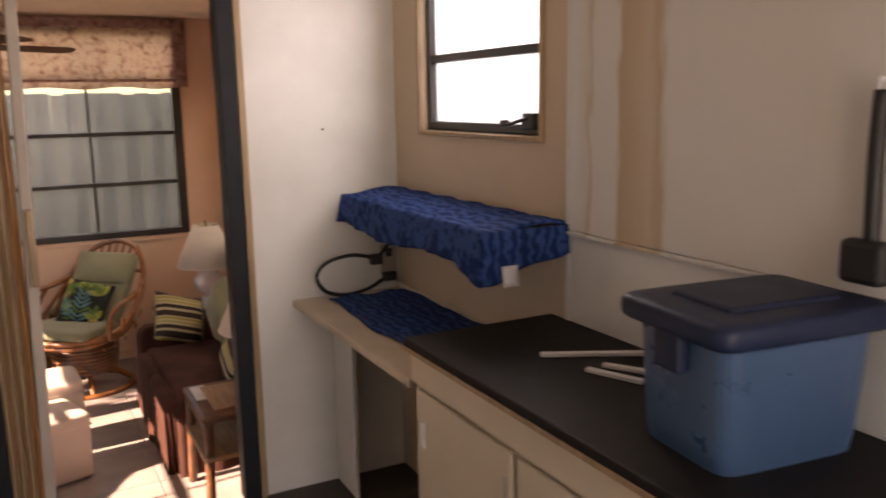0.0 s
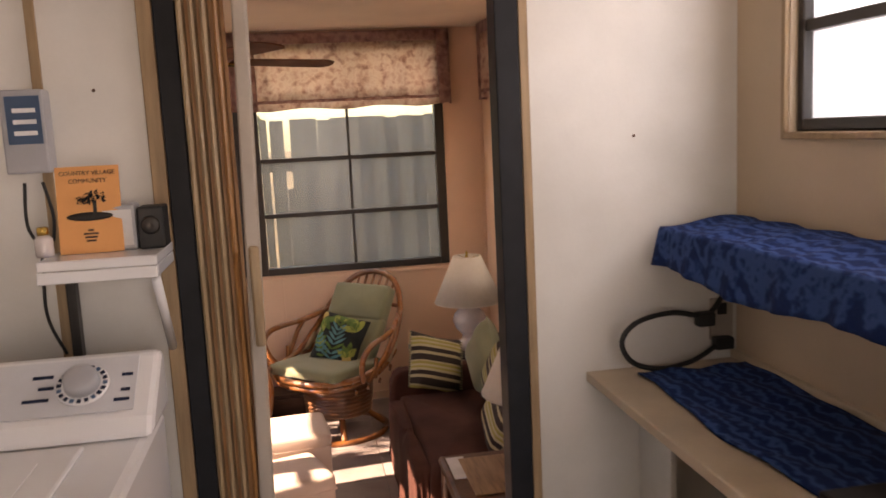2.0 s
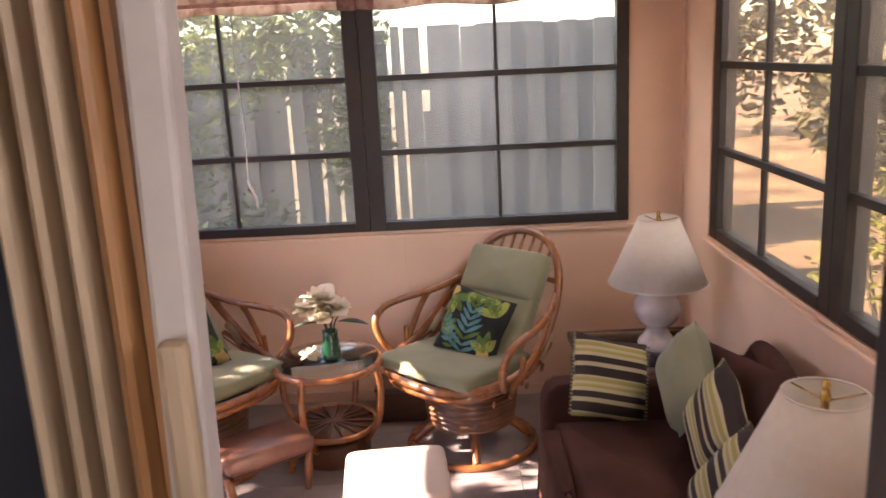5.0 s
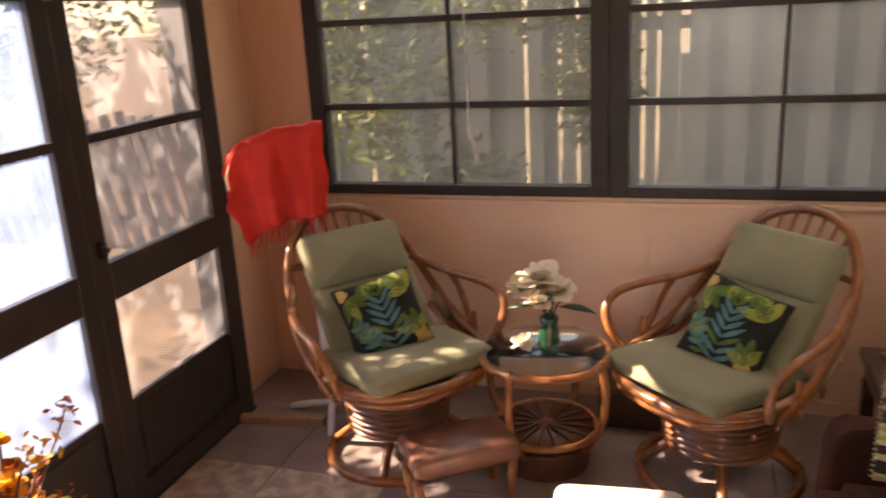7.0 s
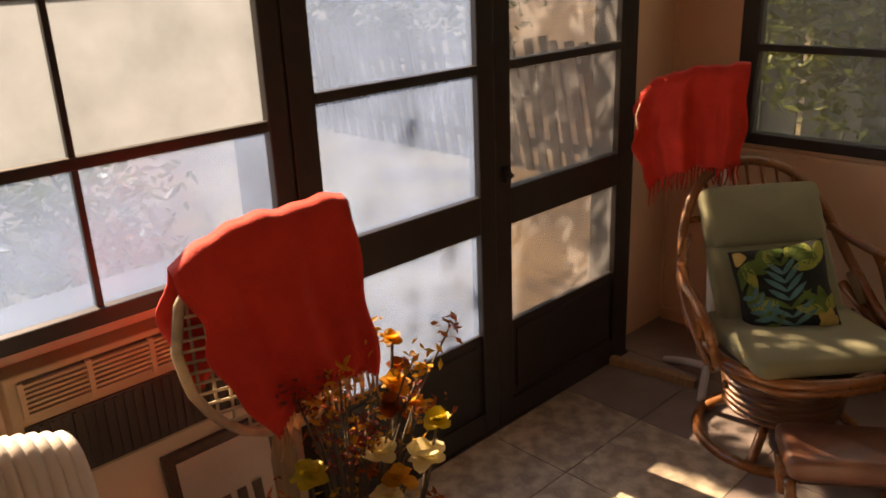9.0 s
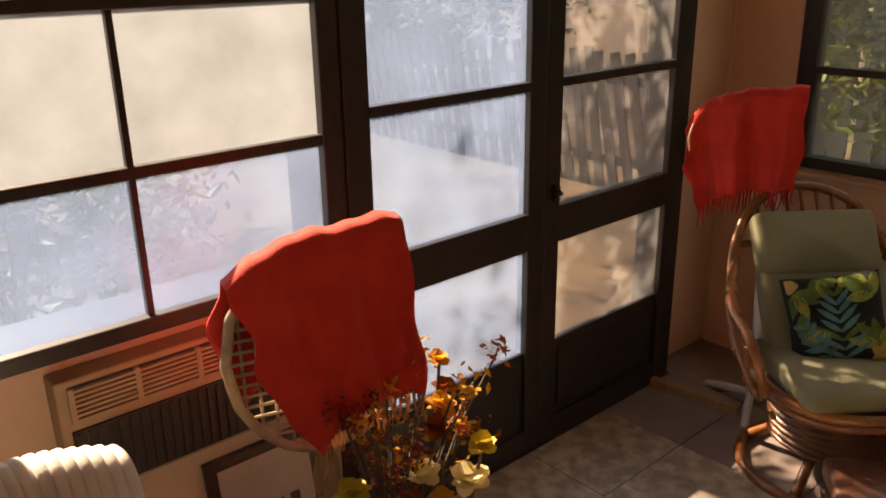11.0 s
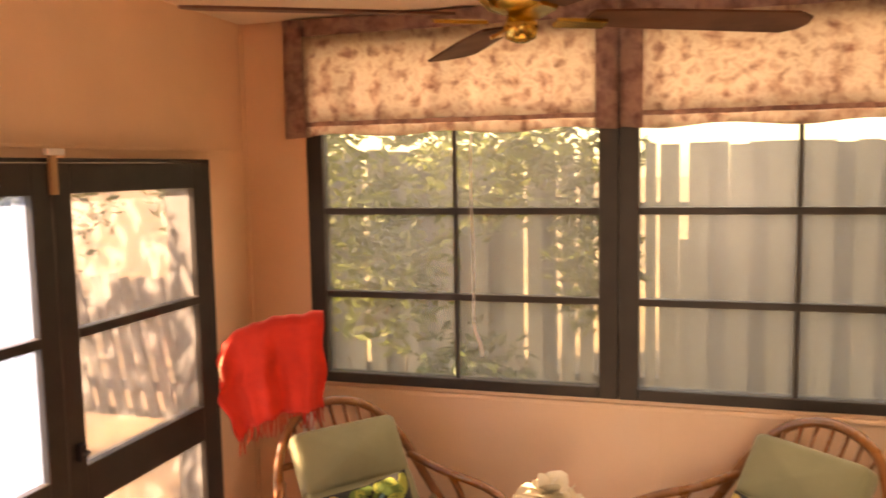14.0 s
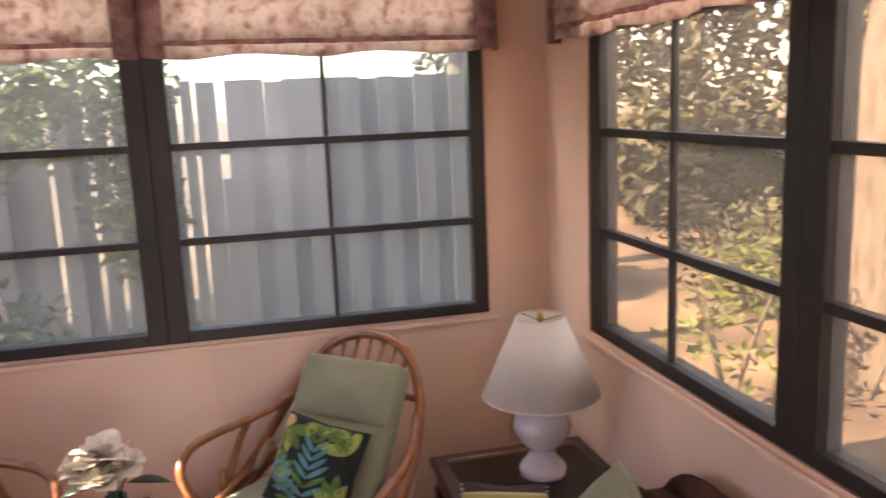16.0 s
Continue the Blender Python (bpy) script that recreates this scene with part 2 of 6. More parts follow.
# Second door's panes, tinted greyer and a little darker than the first's.
PANE_GREYER = vinyl("greyer_vinyl_pane", (0.60, 0.60, 0.60), 0.16, (0.36, 0.38, 0.40))
VALANCE = cloth_through("valance_cloth", [(0.30, (0.47, 0.30, 0.26)), (0.42, (0.70, 0.54, 0.46)), (0.54, (0.85, 0.75, 0.66)), (0.72, (0.70, 0.54, 0.46))], 21, 0.72, 6)
VALANCE_BAND = cloth_through("valance_border_cloth", [(0.30, (0.30, 0.17, 0.16)), (0.45, (0.44, 0.28, 0.25)), (0.6, (0.58, 0.40, 0.35)), (0.8, (0.44, 0.27, 0.24))], 22, 0.55, 4)

GLASS = bpy.data.materials.new("table_glass")
GLASS.use_nodes = True
_n, _l = GLASS.node_tree.nodes, GLASS.node_tree.links
_n.remove(_n["Principled BSDF"])
_tr, _gl, _mx, _fr = _n.new("ShaderNodeBsdfTransparent"), _n.new("ShaderNodeBsdfGlossy"), _n.new("ShaderNodeMixShader"), _n.new("ShaderNodeFresnel")
_tr.inputs[0].default_value = (0.88, 0.94, 0.91, 1)
_gl.inputs["Roughness"].default_value = 0.03
_fr.inputs[0].default_value = 1.45
_l.new(_fr.outputs[0], _mx.inputs[0])
_l.new(_tr.outputs[0], _mx.inputs[1])
_l.new(_gl.outputs[0], _mx.inputs[2])
_l.new(_mx.outputs[0], _n["Material Output"].inputs[0])

TOTE = material("blue_translucent_plastic", (0.055, 0.125, 0.24), 0.3, var=0.06, scale=4, bump=0.03)
TOTE.node_tree.nodes["Principled BSDF"].inputs["Transmission Weight"].default_value = 0.25

# two-tone blue beach towel
BLUE_TOWEL = material("blue_patterned_terry", (0.03, 0.08, 0.25), 0.95, var=0.2, scale=12, bump=0.9, fine=400, spec=0.15)
_n, _l = BLUE_TOWEL.node_tree.nodes, BLUE_TOWEL.node_tree.links
_tc, _wv = _n.new("ShaderNodeTexCoord"), _n.new("ShaderNodeTexWave")
_wv.inputs["Scale"].default_value, _wv.inputs["Distortion"].default_value, _wv.inputs["Detail"].default_value, _wv.inputs["Detail Scale"].default_value = 9.0, 7, 5, 3.0
_l.new(_tc.outputs["Object"], _wv.inputs["Vector"])
ramp_nodes(BLUE_TOWEL, _wv.outputs[0], [(0.15, (0.009, 0.026, 0.105)), (0.45, (0.012, 0.036, 0.14)), (0.66, (0.018, 0.055, 0.19)), (0.9, (0.032, 0.085, 0.25))])

# dark, olive and cream stripes
STRIPES = material("striped_weave", (0.3, 0.3, 0.1), 0.9, bump=0.5, fine=300)
_n, _l = STRIPES.node_tree.nodes, STRIPES.node_tree.links
_tc, _sx, _ml, _fr = _n.new("ShaderNodeTexCoord"), _n.new("ShaderNodeSeparateXYZ"), _n.new("ShaderNodeMath"), _n.new("ShaderNodeMath")
_ml.operation, _ml.inputs[1].default_value, _fr.operation = "MULTIPLY", 7.7, "FRACT"
_l.new(_tc.outputs["Object"], _sx.inputs[0])
_l.new(_sx.outputs["Z"], _ml.inputs[0])
_l.new(_ml.outputs[0], _fr.inputs[0])
ramp_nodes(STRIPES, _fr.outputs[0], [(0.0, (0.028, 0.018, 0.015)), (0.22, (0.42, 0.37, 0.23)), (0.34, (0.028, 0.018, 0.015)), (0.52, (0.44, 0.39, 0.25)), (0.62, (0.32, 0.29, 0.09)), (0.71, (0.44, 0.39, 0.25)), (0.79, (0.30, 0.27, 0.08)), (0.90, (0.42, 0.37, 0.23)), (0.96, (0.028, 0.018, 0.015))], "CONSTANT")

# water-stained pegboard paint
STAINED = material("stained_white_board", (0.66, 0.65, 0.63), 0.6, var=0.05, scale=2.5, bump=0.1)
_n, _l = STAINED.node_tree.nodes, STAINED.node_tree.links
_tc, _mp, _no, _sx = _n.new("ShaderNodeTexCoord"), _n.new("ShaderNodeMapping"), _n.new("ShaderNodeTexNoise"), _n.new("ShaderNodeSeparateXYZ")
_mp.inputs["Scale"].default_value = (1, 9, 2.2)
_no.inputs["Scale"].default_value, _no.inputs["Detail"].default_value = 2.0, 5
_l.new(_tc.outputs["Object"], _mp.inputs[0])
_l.new(_mp.outputs[0], _no.inputs["Vector"])
_l.new(_tc.outputs["Object"], _sx.inputs[0])
_wob, _run = _n.new("ShaderNodeMapRange"), _n.new("ShaderNodeMath")
_wob.inputs["To Min"].default_value, _wob.inputs["To Max"].default_value = -0.045, 0.045
_l.new(_no.outputs[0], _wob.inputs[0])
_l.new(_sx.outputs["Y"], _run.inputs[0])
_l.new(_wob.outputs[0], _run.inputs[1])
_pos = _n.new("ShaderNodeMapRange")
_pos.inputs["From Min"].default_value, _pos.inputs["From Max"].default_value = 4.0, 5.1
_l.new(_run.outputs[0], _pos.inputs[0])
# one broad run below the roof leak and a thin one beside the joint
ramp_nodes(STAINED, _pos.outputs[0], [(0.0, (0.64, 0.63, 0.61)), (0.25, (0.60, 0.57, 0.53)), (0.60, (0.63, 0.61, 0.58)), (0.63, (0.47, 0.35, 0.24)), (0.66, (0.56, 0.46, 0.36)), (0.71, (0.50, 0.385, 0.275)), (0.76, (0.46, 0.34, 0.23)), (0.775, (0.63, 0.61, 0.58)), (0.855, (0.62, 0.60, 0.57)), (0.865, (0.50, 0.40, 0.29)), (0.88, (0.60, 0.56, 0.51)), (0.92, (0.64, 0.63, 0.61))])


# ---- mesh helpers ----
def mesh_of(name, verts, faces, smooth=False):
    me = bpy.data.meshes.new(name)
    me.from_pydata([tuple(v) for v in verts], [], faces)
    if smooth:
        me.polygons.foreach_set("use_smooth", [True] * len(me.polygons))
    me.update()
    return me


def part(name, shape, mat, parent=None, label="", m=None, bevel=0.0):
    """One mesh object from (verts, faces, smooth), under a thing or a part."""
    verts, faces, smooth = shape
    ob = new(name, mesh_of(name, verts, faces, smooth))
    ob.data.materials.append(mat)
    if parent is not None:
        ob.parent = parent
    if m is not None:
        ob.matrix_basis = m
    if bevel:
        mod = ob.modifiers.new("bevel", "BEVEL")
        mod.width, mod.segments, mod.limit_method = bevel, 2, "ANGLE"
    if label:
        ob["label"] = label
    return ob


def thing(name, label, category, m=None, group="", kind=""):
    ob = new(name)
    ob.empty_display_size = 0.05
    ob.matrix_basis = m or Matrix()
    return tagged(ob, label, category, group, kind)


def box(x0, x1, y0, y1, z0, z1):
    v = [(x, y, z) for z in (z0, z1) for y in (y0, y1) for x in (x0, x1)]
    return v, [(0, 2, 3, 1), (4, 5, 7, 6), (0, 1, 5, 4), (2, 6, 7, 3), (0, 4, 6, 2), (1, 3, 7, 5)], False


def join(*shapes):
    v, f, smooth = [], [], False
    for a, b, s in shapes:
        k = len(v)
        v += [tuple(p) for p in a]
        f += [tuple(i + k for i in q) for q in b]
        smooth = smooth or s
    return v, f, smooth


def moved(shape, m):
    return [tuple(m @ Vector(p)) for p in shape[0]], shape[1], shape[2]


def lathe(profile, n=24, cx=0.0, cy=0.0):
    """profile: (radius, z) from the bottom up."""
    v, f = [], []
    for r, z in profile:
        for i in range(n):
            a = 2 * math.pi * i / n
            v.append((cx + r * math.cos(a), cy + r * math.sin(a), z))
    for j in range(len(profile) - 1):
        for i in range(n):
            k = (i + 1) % n
            f.append((j * n + i, j * n + k, (j + 1) * n + k, (j + 1) * n + i))
    f.append(tuple(range(n))[::-1])
    f.append(tuple(range((len(profile) - 1) * n, len(profile) * n)))
    return v, f, True


def smooth_path(pts, steps=6, closed=False):
    p = [Vector(q) for q in pts]
    n, out = len(p), []
    for i in range(n if closed else n - 1):
        a, b, c, d = (p[(i - 1) % n], p[i], p[(i + 1) % n], p[(i + 2) % n]) if closed else (p[max(i - 1, 0)], p[i], p[i + 1], p[min(i + 2, n - 1)])
        for k in range(steps):
            t = k / steps
            out.append(0.5 * ((2 * b) + (c - a) * t + (2 * a - 5 * b + 4 * c - d) * t * t + (3 * b - a - 3 * c + d) * t ** 3))
    if not closed:
        out.append(p[-1])
    return out


def tube(pts, r, n=8, closed=False, steps=6, r_end=None):
    p = smooth_path(pts, steps, closed) if steps else [Vector(q) for q in pts]
    v, f, count = [], [], len(p)
    up = None
    for i, q in enumerate(p):
        a = p[(i - 1) % count] if (closed or i) else q
        b = p[(i + 1) % count] if (closed or i < count - 1) else q
        t = (b - a).normalized()
        if up is None:
            up = t.cross(Vector((0, 0, 1)) if abs(t.z) < 0.9 else Vector((1, 0, 0))).normalized()
        up = (up - t * up.dot(t)).normalized()
        w = t.cross(up)
        rr = r if r_end is None else r + (r_end - r) * i / max(1, count - 1)
        for k in range(n):
            ang = 2 * math.pi * k / n
            v.append(q + rr * (math.cos(ang) * up + math.sin(ang) * w))
    for i in range(count if closed else count - 1):
        j = (i + 1) % count
        for k in range(n):
            k2 = (k + 1) % n
            f.append((i * n + k, i * n + k2, j * n + k2, j * n + k))
    if not closed:
        f += [tuple(range(n))[::-1], tuple(range((count - 1) * n, count * n))]
    return v, f, True


def pillow(w, h, d, n=12, pinch=0.12, seed=0):
    """A stuffed square in the xz plane, thick along y."""
    rng = random.Random(seed)
    v, f = [], []
    ph = [rng.uniform(0, 6) for _ in range(4)]
    for side in (-1, 1):
        for j in range(n + 1):
            for i in range(n + 1):
                a, b = 2 * i / n - 1, 2 * j / n - 1
                edge = (1 - a ** 4) * (1 - b ** 4)
                k = 1 - pinch * (a * a * (1 - b * b) * 0 + (1 - abs(a)) * abs(b) ** 3 * 0.6 + (1 - abs(b)) * abs(a) ** 3 * 0.6)
                y = side * d / 2 * max(edge, 0) ** 0.5 * (1 + 0.06 * math.sin(3 * a + ph[0]) * math.sin(4 * b + ph[1]))
                v.append((a * w / 2 * k, y, b * h / 2 * k))
    m = (n + 1) ** 2
    for s in range(2):
        for j in range(n):
            for i in range(n):
                q = s * m + j * (n + 1) + i
                q = (q, q + 1, q + n + 2, q + n + 1)
                f.append(q if s == 0 else q[::-1])
    return v, f, True


def slab(w, d, t, r=0.04, n=14, puff=0.0):
    """A soft cushion slab lying flat: width x, depth y, thickness z, rounded all round."""
    v, f = [], []
    for j in range(n + 1):
        for i in range(2 * n):
            th = -math.pi / 2 + math.pi * j / n
            ph = 2 * math.pi * i / (2 * n)
            def se(c, e):
                return math.copysign(abs(c) ** e, c)
            x = se(math.cos(th), 0.16) * se(math.cos(ph), 0.17) * w / 2
            y = se(math.cos(th), 0.16) * se(math.sin(ph), 0.17) * d / 2
            z = se(math.sin(th), 0.5) * t / 2
            z += puff * (1 - (2 * x / w) ** 2) * (1 - (2 * y / d) ** 2) * (1 if z > 0 else 0)
            v.append((x, y, z))
    k = 2 * n
    for j in range(n):
        for i in range(k):
            f.append((j * k + i, j * k + (i + 1) % k, (j + 1) * k + (i + 1) % k, (j + 1) * k + i))
    return v, f, True


def sheet(fn, nu, nv, thick=0.004):
    """A thin cloth: fn(u, v) gives a point and the way its thickness goes."""
    v, f = [], []
    for side in (0, 1):
        for j in range(nv + 1):
            for i in range(nu + 1):
                p, nrm = fn(i / nu, j / nv)
                v.append(Vector(p) + Vector(nrm) * thick * side)
    m = (nu + 1) * (nv + 1)
    for j in range(nv):
        for i in range(nu):
            a = j * (nu + 1) + i
            q = (a, a + 1, a + nu + 2, a + nu + 1)
            f.append(q[::-1])
            f.append(tuple(x + m for x in q))
    rim = [i for i in range(nu + 1)] + [j * (nu + 1) + nu for j in range(1, nv + 1)] + [nv * (nu + 1) + i for i in range(nu - 1, -1, -1)] + [j * (nu + 1) for j in range(nv - 1, 0, -1)]
    for a, b in zip(rim, rim[1:] + rim[:1]):
        f.append((a, b, b + m, a + m))
    return v, f, True


# ---- the shell ----
FZ = 0.0          # porch floor
UZ = 0.34         # raised floor of the utility room
XL, XR, YF = -0.89, 2.29, 9.515     # porch wall faces
YP, YQ = 6.20, 6.25                 # partition faces
UX, UL, UB = 2.25, -0.05, 2.0       # utility right, left and back faces
CZ = 2.47


def wall(name, pieces, mat, label):
    w = thing(name, label, "wall", kind="structure")
    for b in pieces:
        part("wall_panel", box(*b), mat, w)
    return w


wall("wall_north", [(XL - 0.12, XR + 0.12, YF, YF + 0.1, -0.2, 0.905), (XL - 0.12, -0.585, YF, YF + 0.1, 0.905, 2.6), (2.025, XR + 0.12, YF, YF + 0.1, 0.905, 2.6), (-0.585, 2.025, YF, YF + 0.1, 2.4, 2.6)], PEACH, "peach painted panel wall under a wide window")
wall("wall_west", [(XL - 0.1, XL, YQ, 7.44, -0.2, 0.915), (XL - 0.1, XL, YQ, 6.36, 0.915, 2.6), (XL - 0.1, XL, 6.36, 7.44, 2.36, 2.6), (XL - 0.1, XL, 7.44, 9.09, 1.884, 2.6), (XL - 0.1, XL, 9.09, YF, -0.2, 2.6)], PEACH, "peach painted wall round the dark double doors")
wall("wall_east", [(XR, XR + 0.1, YQ, YF, -0.2, 0.905), (XR, XR + 0.1, 9.09, YF, 0.905, 2.6), (XR, XR + 0.1, YQ, 6.62, 0.905, 2.6), (XR, XR + 0.1, 6.62, 9.09, 2.4, 2.6)], PEACH, "peach painted panel wall under a long window")
wall("wall_partition", [(UL - 0.1, 0.735, YP, YQ - 0.012, -0.2, 2.6), (1.625, XR + 0.1, YP, YQ - 0.012, -0.2, 2.6), (0.735, 1.625, YP, YQ - 0.012, 2.36, 2.6)], WHITE_WALL, "scuffed white painted wall beside the folding door")
wall("wall_partition_porch_face", [(XL - 0.1, 0.735, YQ - 0.012, YQ, -0.2, 2.6), (1.625, XR + 0.1, YQ - 0.012, YQ, -0.2, 2.6), (0.735, 1.625, YQ - 0.012, YQ, 2.36, 2.6)], PEACH, "peach painted panelling on the porch side")
wall("wall_utility_east", [(UX, UX + 0.1, 5.06, YP, 0.1, 1.75), (UX, UX + 0.1, 5.06, 5.19, 1.75, 2.6), (UX, UX + 0.1, 5.955, YP, 1.75, 2.6), (UX, UX + 0.1, 5.19, 5.955, 2.32, 2.6)], BEIGE_WALL, "beige panelled wall with a small window")
wall("wall_utility_board", [(UX, UX + 0.1, UB, 5.057, 0.1, 2.6)], WHITE_WALL, "white painted lower wall board")
wall("wall_utility_west", [(UL - 0.1, UL, UB, YP, 0.1, 2.6)], WHITE_WALL, "plain white utility wall")
# Unseen opening, added so that the doorway fill lamp can shine in.
wall("wall_utility_south", [(UL - 0.1, 1.1, UB - 0.1, UB, 0.1, 2.6), (2.1, UX + 0.1, UB - 0.1, UB, 0.1, 2.6), (1.1, 2.1, UB - 0.1, UB, 2.36, 2.6)], WHITE_WALL, "plain unseen white wall with an added doorway opening")
part("ceiling", box(XL - 0.1, XR + 0.1, YQ - 0.09, YF + 0.1, CZ, CZ + 0.12), CEIL)
tagged(bpy.data.objects["ceiling"], "cream painted flat ceiling", "ceiling", kind="structure")
tagged(part("ceiling_utility", box(UL - 0.1, UX + 0.1, UB - 0.1, YP + 0.01, 2.54, 2.66), CEIL), "plain cream utility ceiling", "ceiling", kind="structure")
tagged(part("floor_utility", box(UL - 0.1, UX + 0.1, UB - 0.1, YP + 0.02, UZ - 0.1, UZ), UTIL_FLOOR), "dark brown vinyl utility floor", "floor", kind="structure")
tagged(part("floor_step", box(0.735, 1.625, YP + 0.02, 6.52, -0.1, 0.17), UTIL_FLOOR), "dark step down to the porch", "step", kind="structure")
floor = tagged(part("floor", box(XL - 0.1, XR + 0.1, YQ - 0.09, YF + 0.1, -0.2, -0.012), GREY_FLOOR), "grey-brown tiled porch floor", "floor", kind="structure")
for nm, b in (("baseboard", (XL + 0.013, XR - 0.013, YF - 0.012, YF, -0.012, 0.055)), ("baseboard", (XR - 0.012, XR, YQ, YF - 0.013, -0.012, 0.055)), ("baseboard", (XL, XL + 0.012, YQ, 7.40, -0.012, 0.055))):
    tagged(part(nm, box(*b), PEACH), "low peach painted baseboard", "baseboard", kind="structure")
# thin sill mouldings under the windows and the seams of the wall panels
for b in ((-0.62, 2.06, YF - 0.022, YF, 0.872, 0.890), (XR - 0.020, XR, 6.6, 9.12, 0.872, 0.890)):
    tagged(part("window_sill_trim", box(*b), PEACH, bevel=0.004), "thin peach sill moulding", "trim", kind="structure")
for x in (-0.32, 0.897, 2.11):
    tagged(part("panel_seam_trim", box(x - 0.006, x + 0.006, YF - 0.004, YF, 0.055, 0.868), PEACH, bevel=0.0015), "narrow batten over a panel seam", "trim", kind="structure")
tagged(part("panel_seam_trim", box(XL, XL + 0.006, 7.5, YF - 0.004, 1.914, 1.926), PEACH, bevel=0.0015), "narrow batten above the doors", "trim", kind="structure")
for x, y in ((XR - 0.016, YF - 0.016), (XL, YF - 0.016)):
    tagged(part("corner_trim", box(x, x + 0.016, y, y + 0.014, 0.06, CZ), PEACH, bevel=0.004), "slim corner moulding", "trim", kind="structure")


# ---- windows ----
def basis(o, u, n):
    """Local x runs along u, y into the room along n, z up."""
    u, n = Vector(u), Vector(n)
    m = Matrix.Identity(4)
    for i, c in enumerate((u, n, Vector((0, 0, 1)))):
        m.col[i] = (*c, 0)
    m.col[3] = (*o, 1)
    return m


def window(name, m, edges, rails, z0, z1, out0, out1, zo, zt, pane_mats, label, deep=0.06):
    """edges: pane edges and muntins along u; rails: heights of the glazing bars; zo, zt: outer frame."""
    w = thing(name, label, "window", m, kind="structure")
    part("window_frame", box(out0, edges[0], -deep, 0.012, zo, zt), DARK, w, bevel=0.004)
    part("window_frame", box(edges[-1], out1, -deep, 0.012, zo, zt), DARK, w, bevel=0.004)
    part("window_frame", box(edges[0], edges[-1], -deep, 0.012, zo, z0), DARK, w, bevel=0.004)
    part("window_frame", box(edges[0], edges[-1], -deep, 0.012, z1, zt), DARK, w, bevel=0.004)
    for z in rails:
        part("glazing_bar", box(edges[0], edges[-1], -0.03, 0.006, z - 0.014, z + 0.014), DARK, w, bevel=0.003)
    zs = [z0] + list(rails) + [z1]
    for e in edges[1:-1]:
        for a, b in zip(zs, zs[1:]):
            part("muntin", box(e - 0.008, e + 0.008, -0.024, 0.0, a + (0.014 if a != z0 else 0), b - (0.014 if b != z1 else 0)), DARK, w, bevel=0.002)
    for r, (a, b) in enumerate(zip(zs, zs[1:])):
        for e0, e1 in zip(edges, edges[1:]):
            p = part("pane", box(e0, e1, -0.018, -0.015, a, b), pane_mats[min(r, len(pane_mats) - 1)], w)
            p.visible_shadow = False
    return w


RAILS = (1.297, 1.655, 2.012)
far = basis((0, 9.51, 0), (1, 0, 0), (0, -1, 0))
window("window_1", far, (-0.511, 0.074, 0.662), RAILS, 0.952, 2.37, -0.583, 0.737, 0.907, 2.398, [PANE], "dark framed window with six smoky vinyl panes")
window("window_2", far, (0.814, 1.388, 1.963), RAILS, 0.952, 2.37, 0.739, 2.022, 0.907, 2.398, [PANE], "dark framed window looking onto a board fence")
east = basis((2.305, 0, 0), (0, 1, 0), (-1, 0, 0))
window("window_3", east, (7.99, 8.53, 9.0), RAILS, 0.952, 2.37, 7.915, 9.087, 0.907, 2.398, [PANE_RIGHT], "dark framed side window with see-through vinyl panes")
window("window_4", east, (6.70, 7.27, 7.836), RAILS, 0.952, 2.37, 6.625, 7.913, 0.907, 2.398, [PANE_RIGHT], "dark framed side window above the sofa")
west = basis((-0.80, 0, 0), (0, 1, 0), (1, 0, 0))
window("window_5", west, (6.40, 6.89, 7.383), RAILS[:2] + (1.995,), 0.958, 2.33, 6.362, 7.438, 0.917, 2.358, [PANE_DOOR, PANE_HAZE], "dark framed window with milky upper panes", deep=0.18)
util = basis((UX + 0.03, 0, 0), (0, 1, 0), (-1, 0, 0))
window("window_6", util, (5.215, 5.93), (2.003,), 1.782, 2.28, 5.192, 5.953, 1.752, 2.318, [PANE_GLARE], "small dark awning window in a wooden casing", deep=0.065)
cas = thing("window_casing", "slim stained wood casing round the utility window", "trim", kind="structure")
for b in ((UX - 0.014, UX, 5.172, 5.188, 1.733, 2.335), (UX - 0.014, UX, 5.957, 5.973, 1.733, 2.335), (UX - 0.016, UX, 5.188, 5.957, 1.733, 1.749), (UX - 0.014, UX, 5.188, 5.957, 2.322, 2.335)):
    part("casing_board", box(*b), OAK, cas, bevel=0.003)
crank = thing("window_crank", "dark metal crank handle on the window sill", "window crank", pose(UX + 0.005, 5.255, 1.782))
part("crank_body", box(-0.012, 0.012, -0.03, 0.03, -0.012, 0.035), DARK, crank, bevel=0.004)
part("crank_arm", tube([(-0.01, 0.0, 0.02), (-0.02, 0.04, 0.010), (-0.02, 0.09, 0.0), (-0.02, 0.11, 0.004)], 0.006), DARK, crank)
part("crank_knob", box(-0.03, -0.008, 0.10, 0.125, -0.004, 0.014), DARK, crank, bevel=0.004)


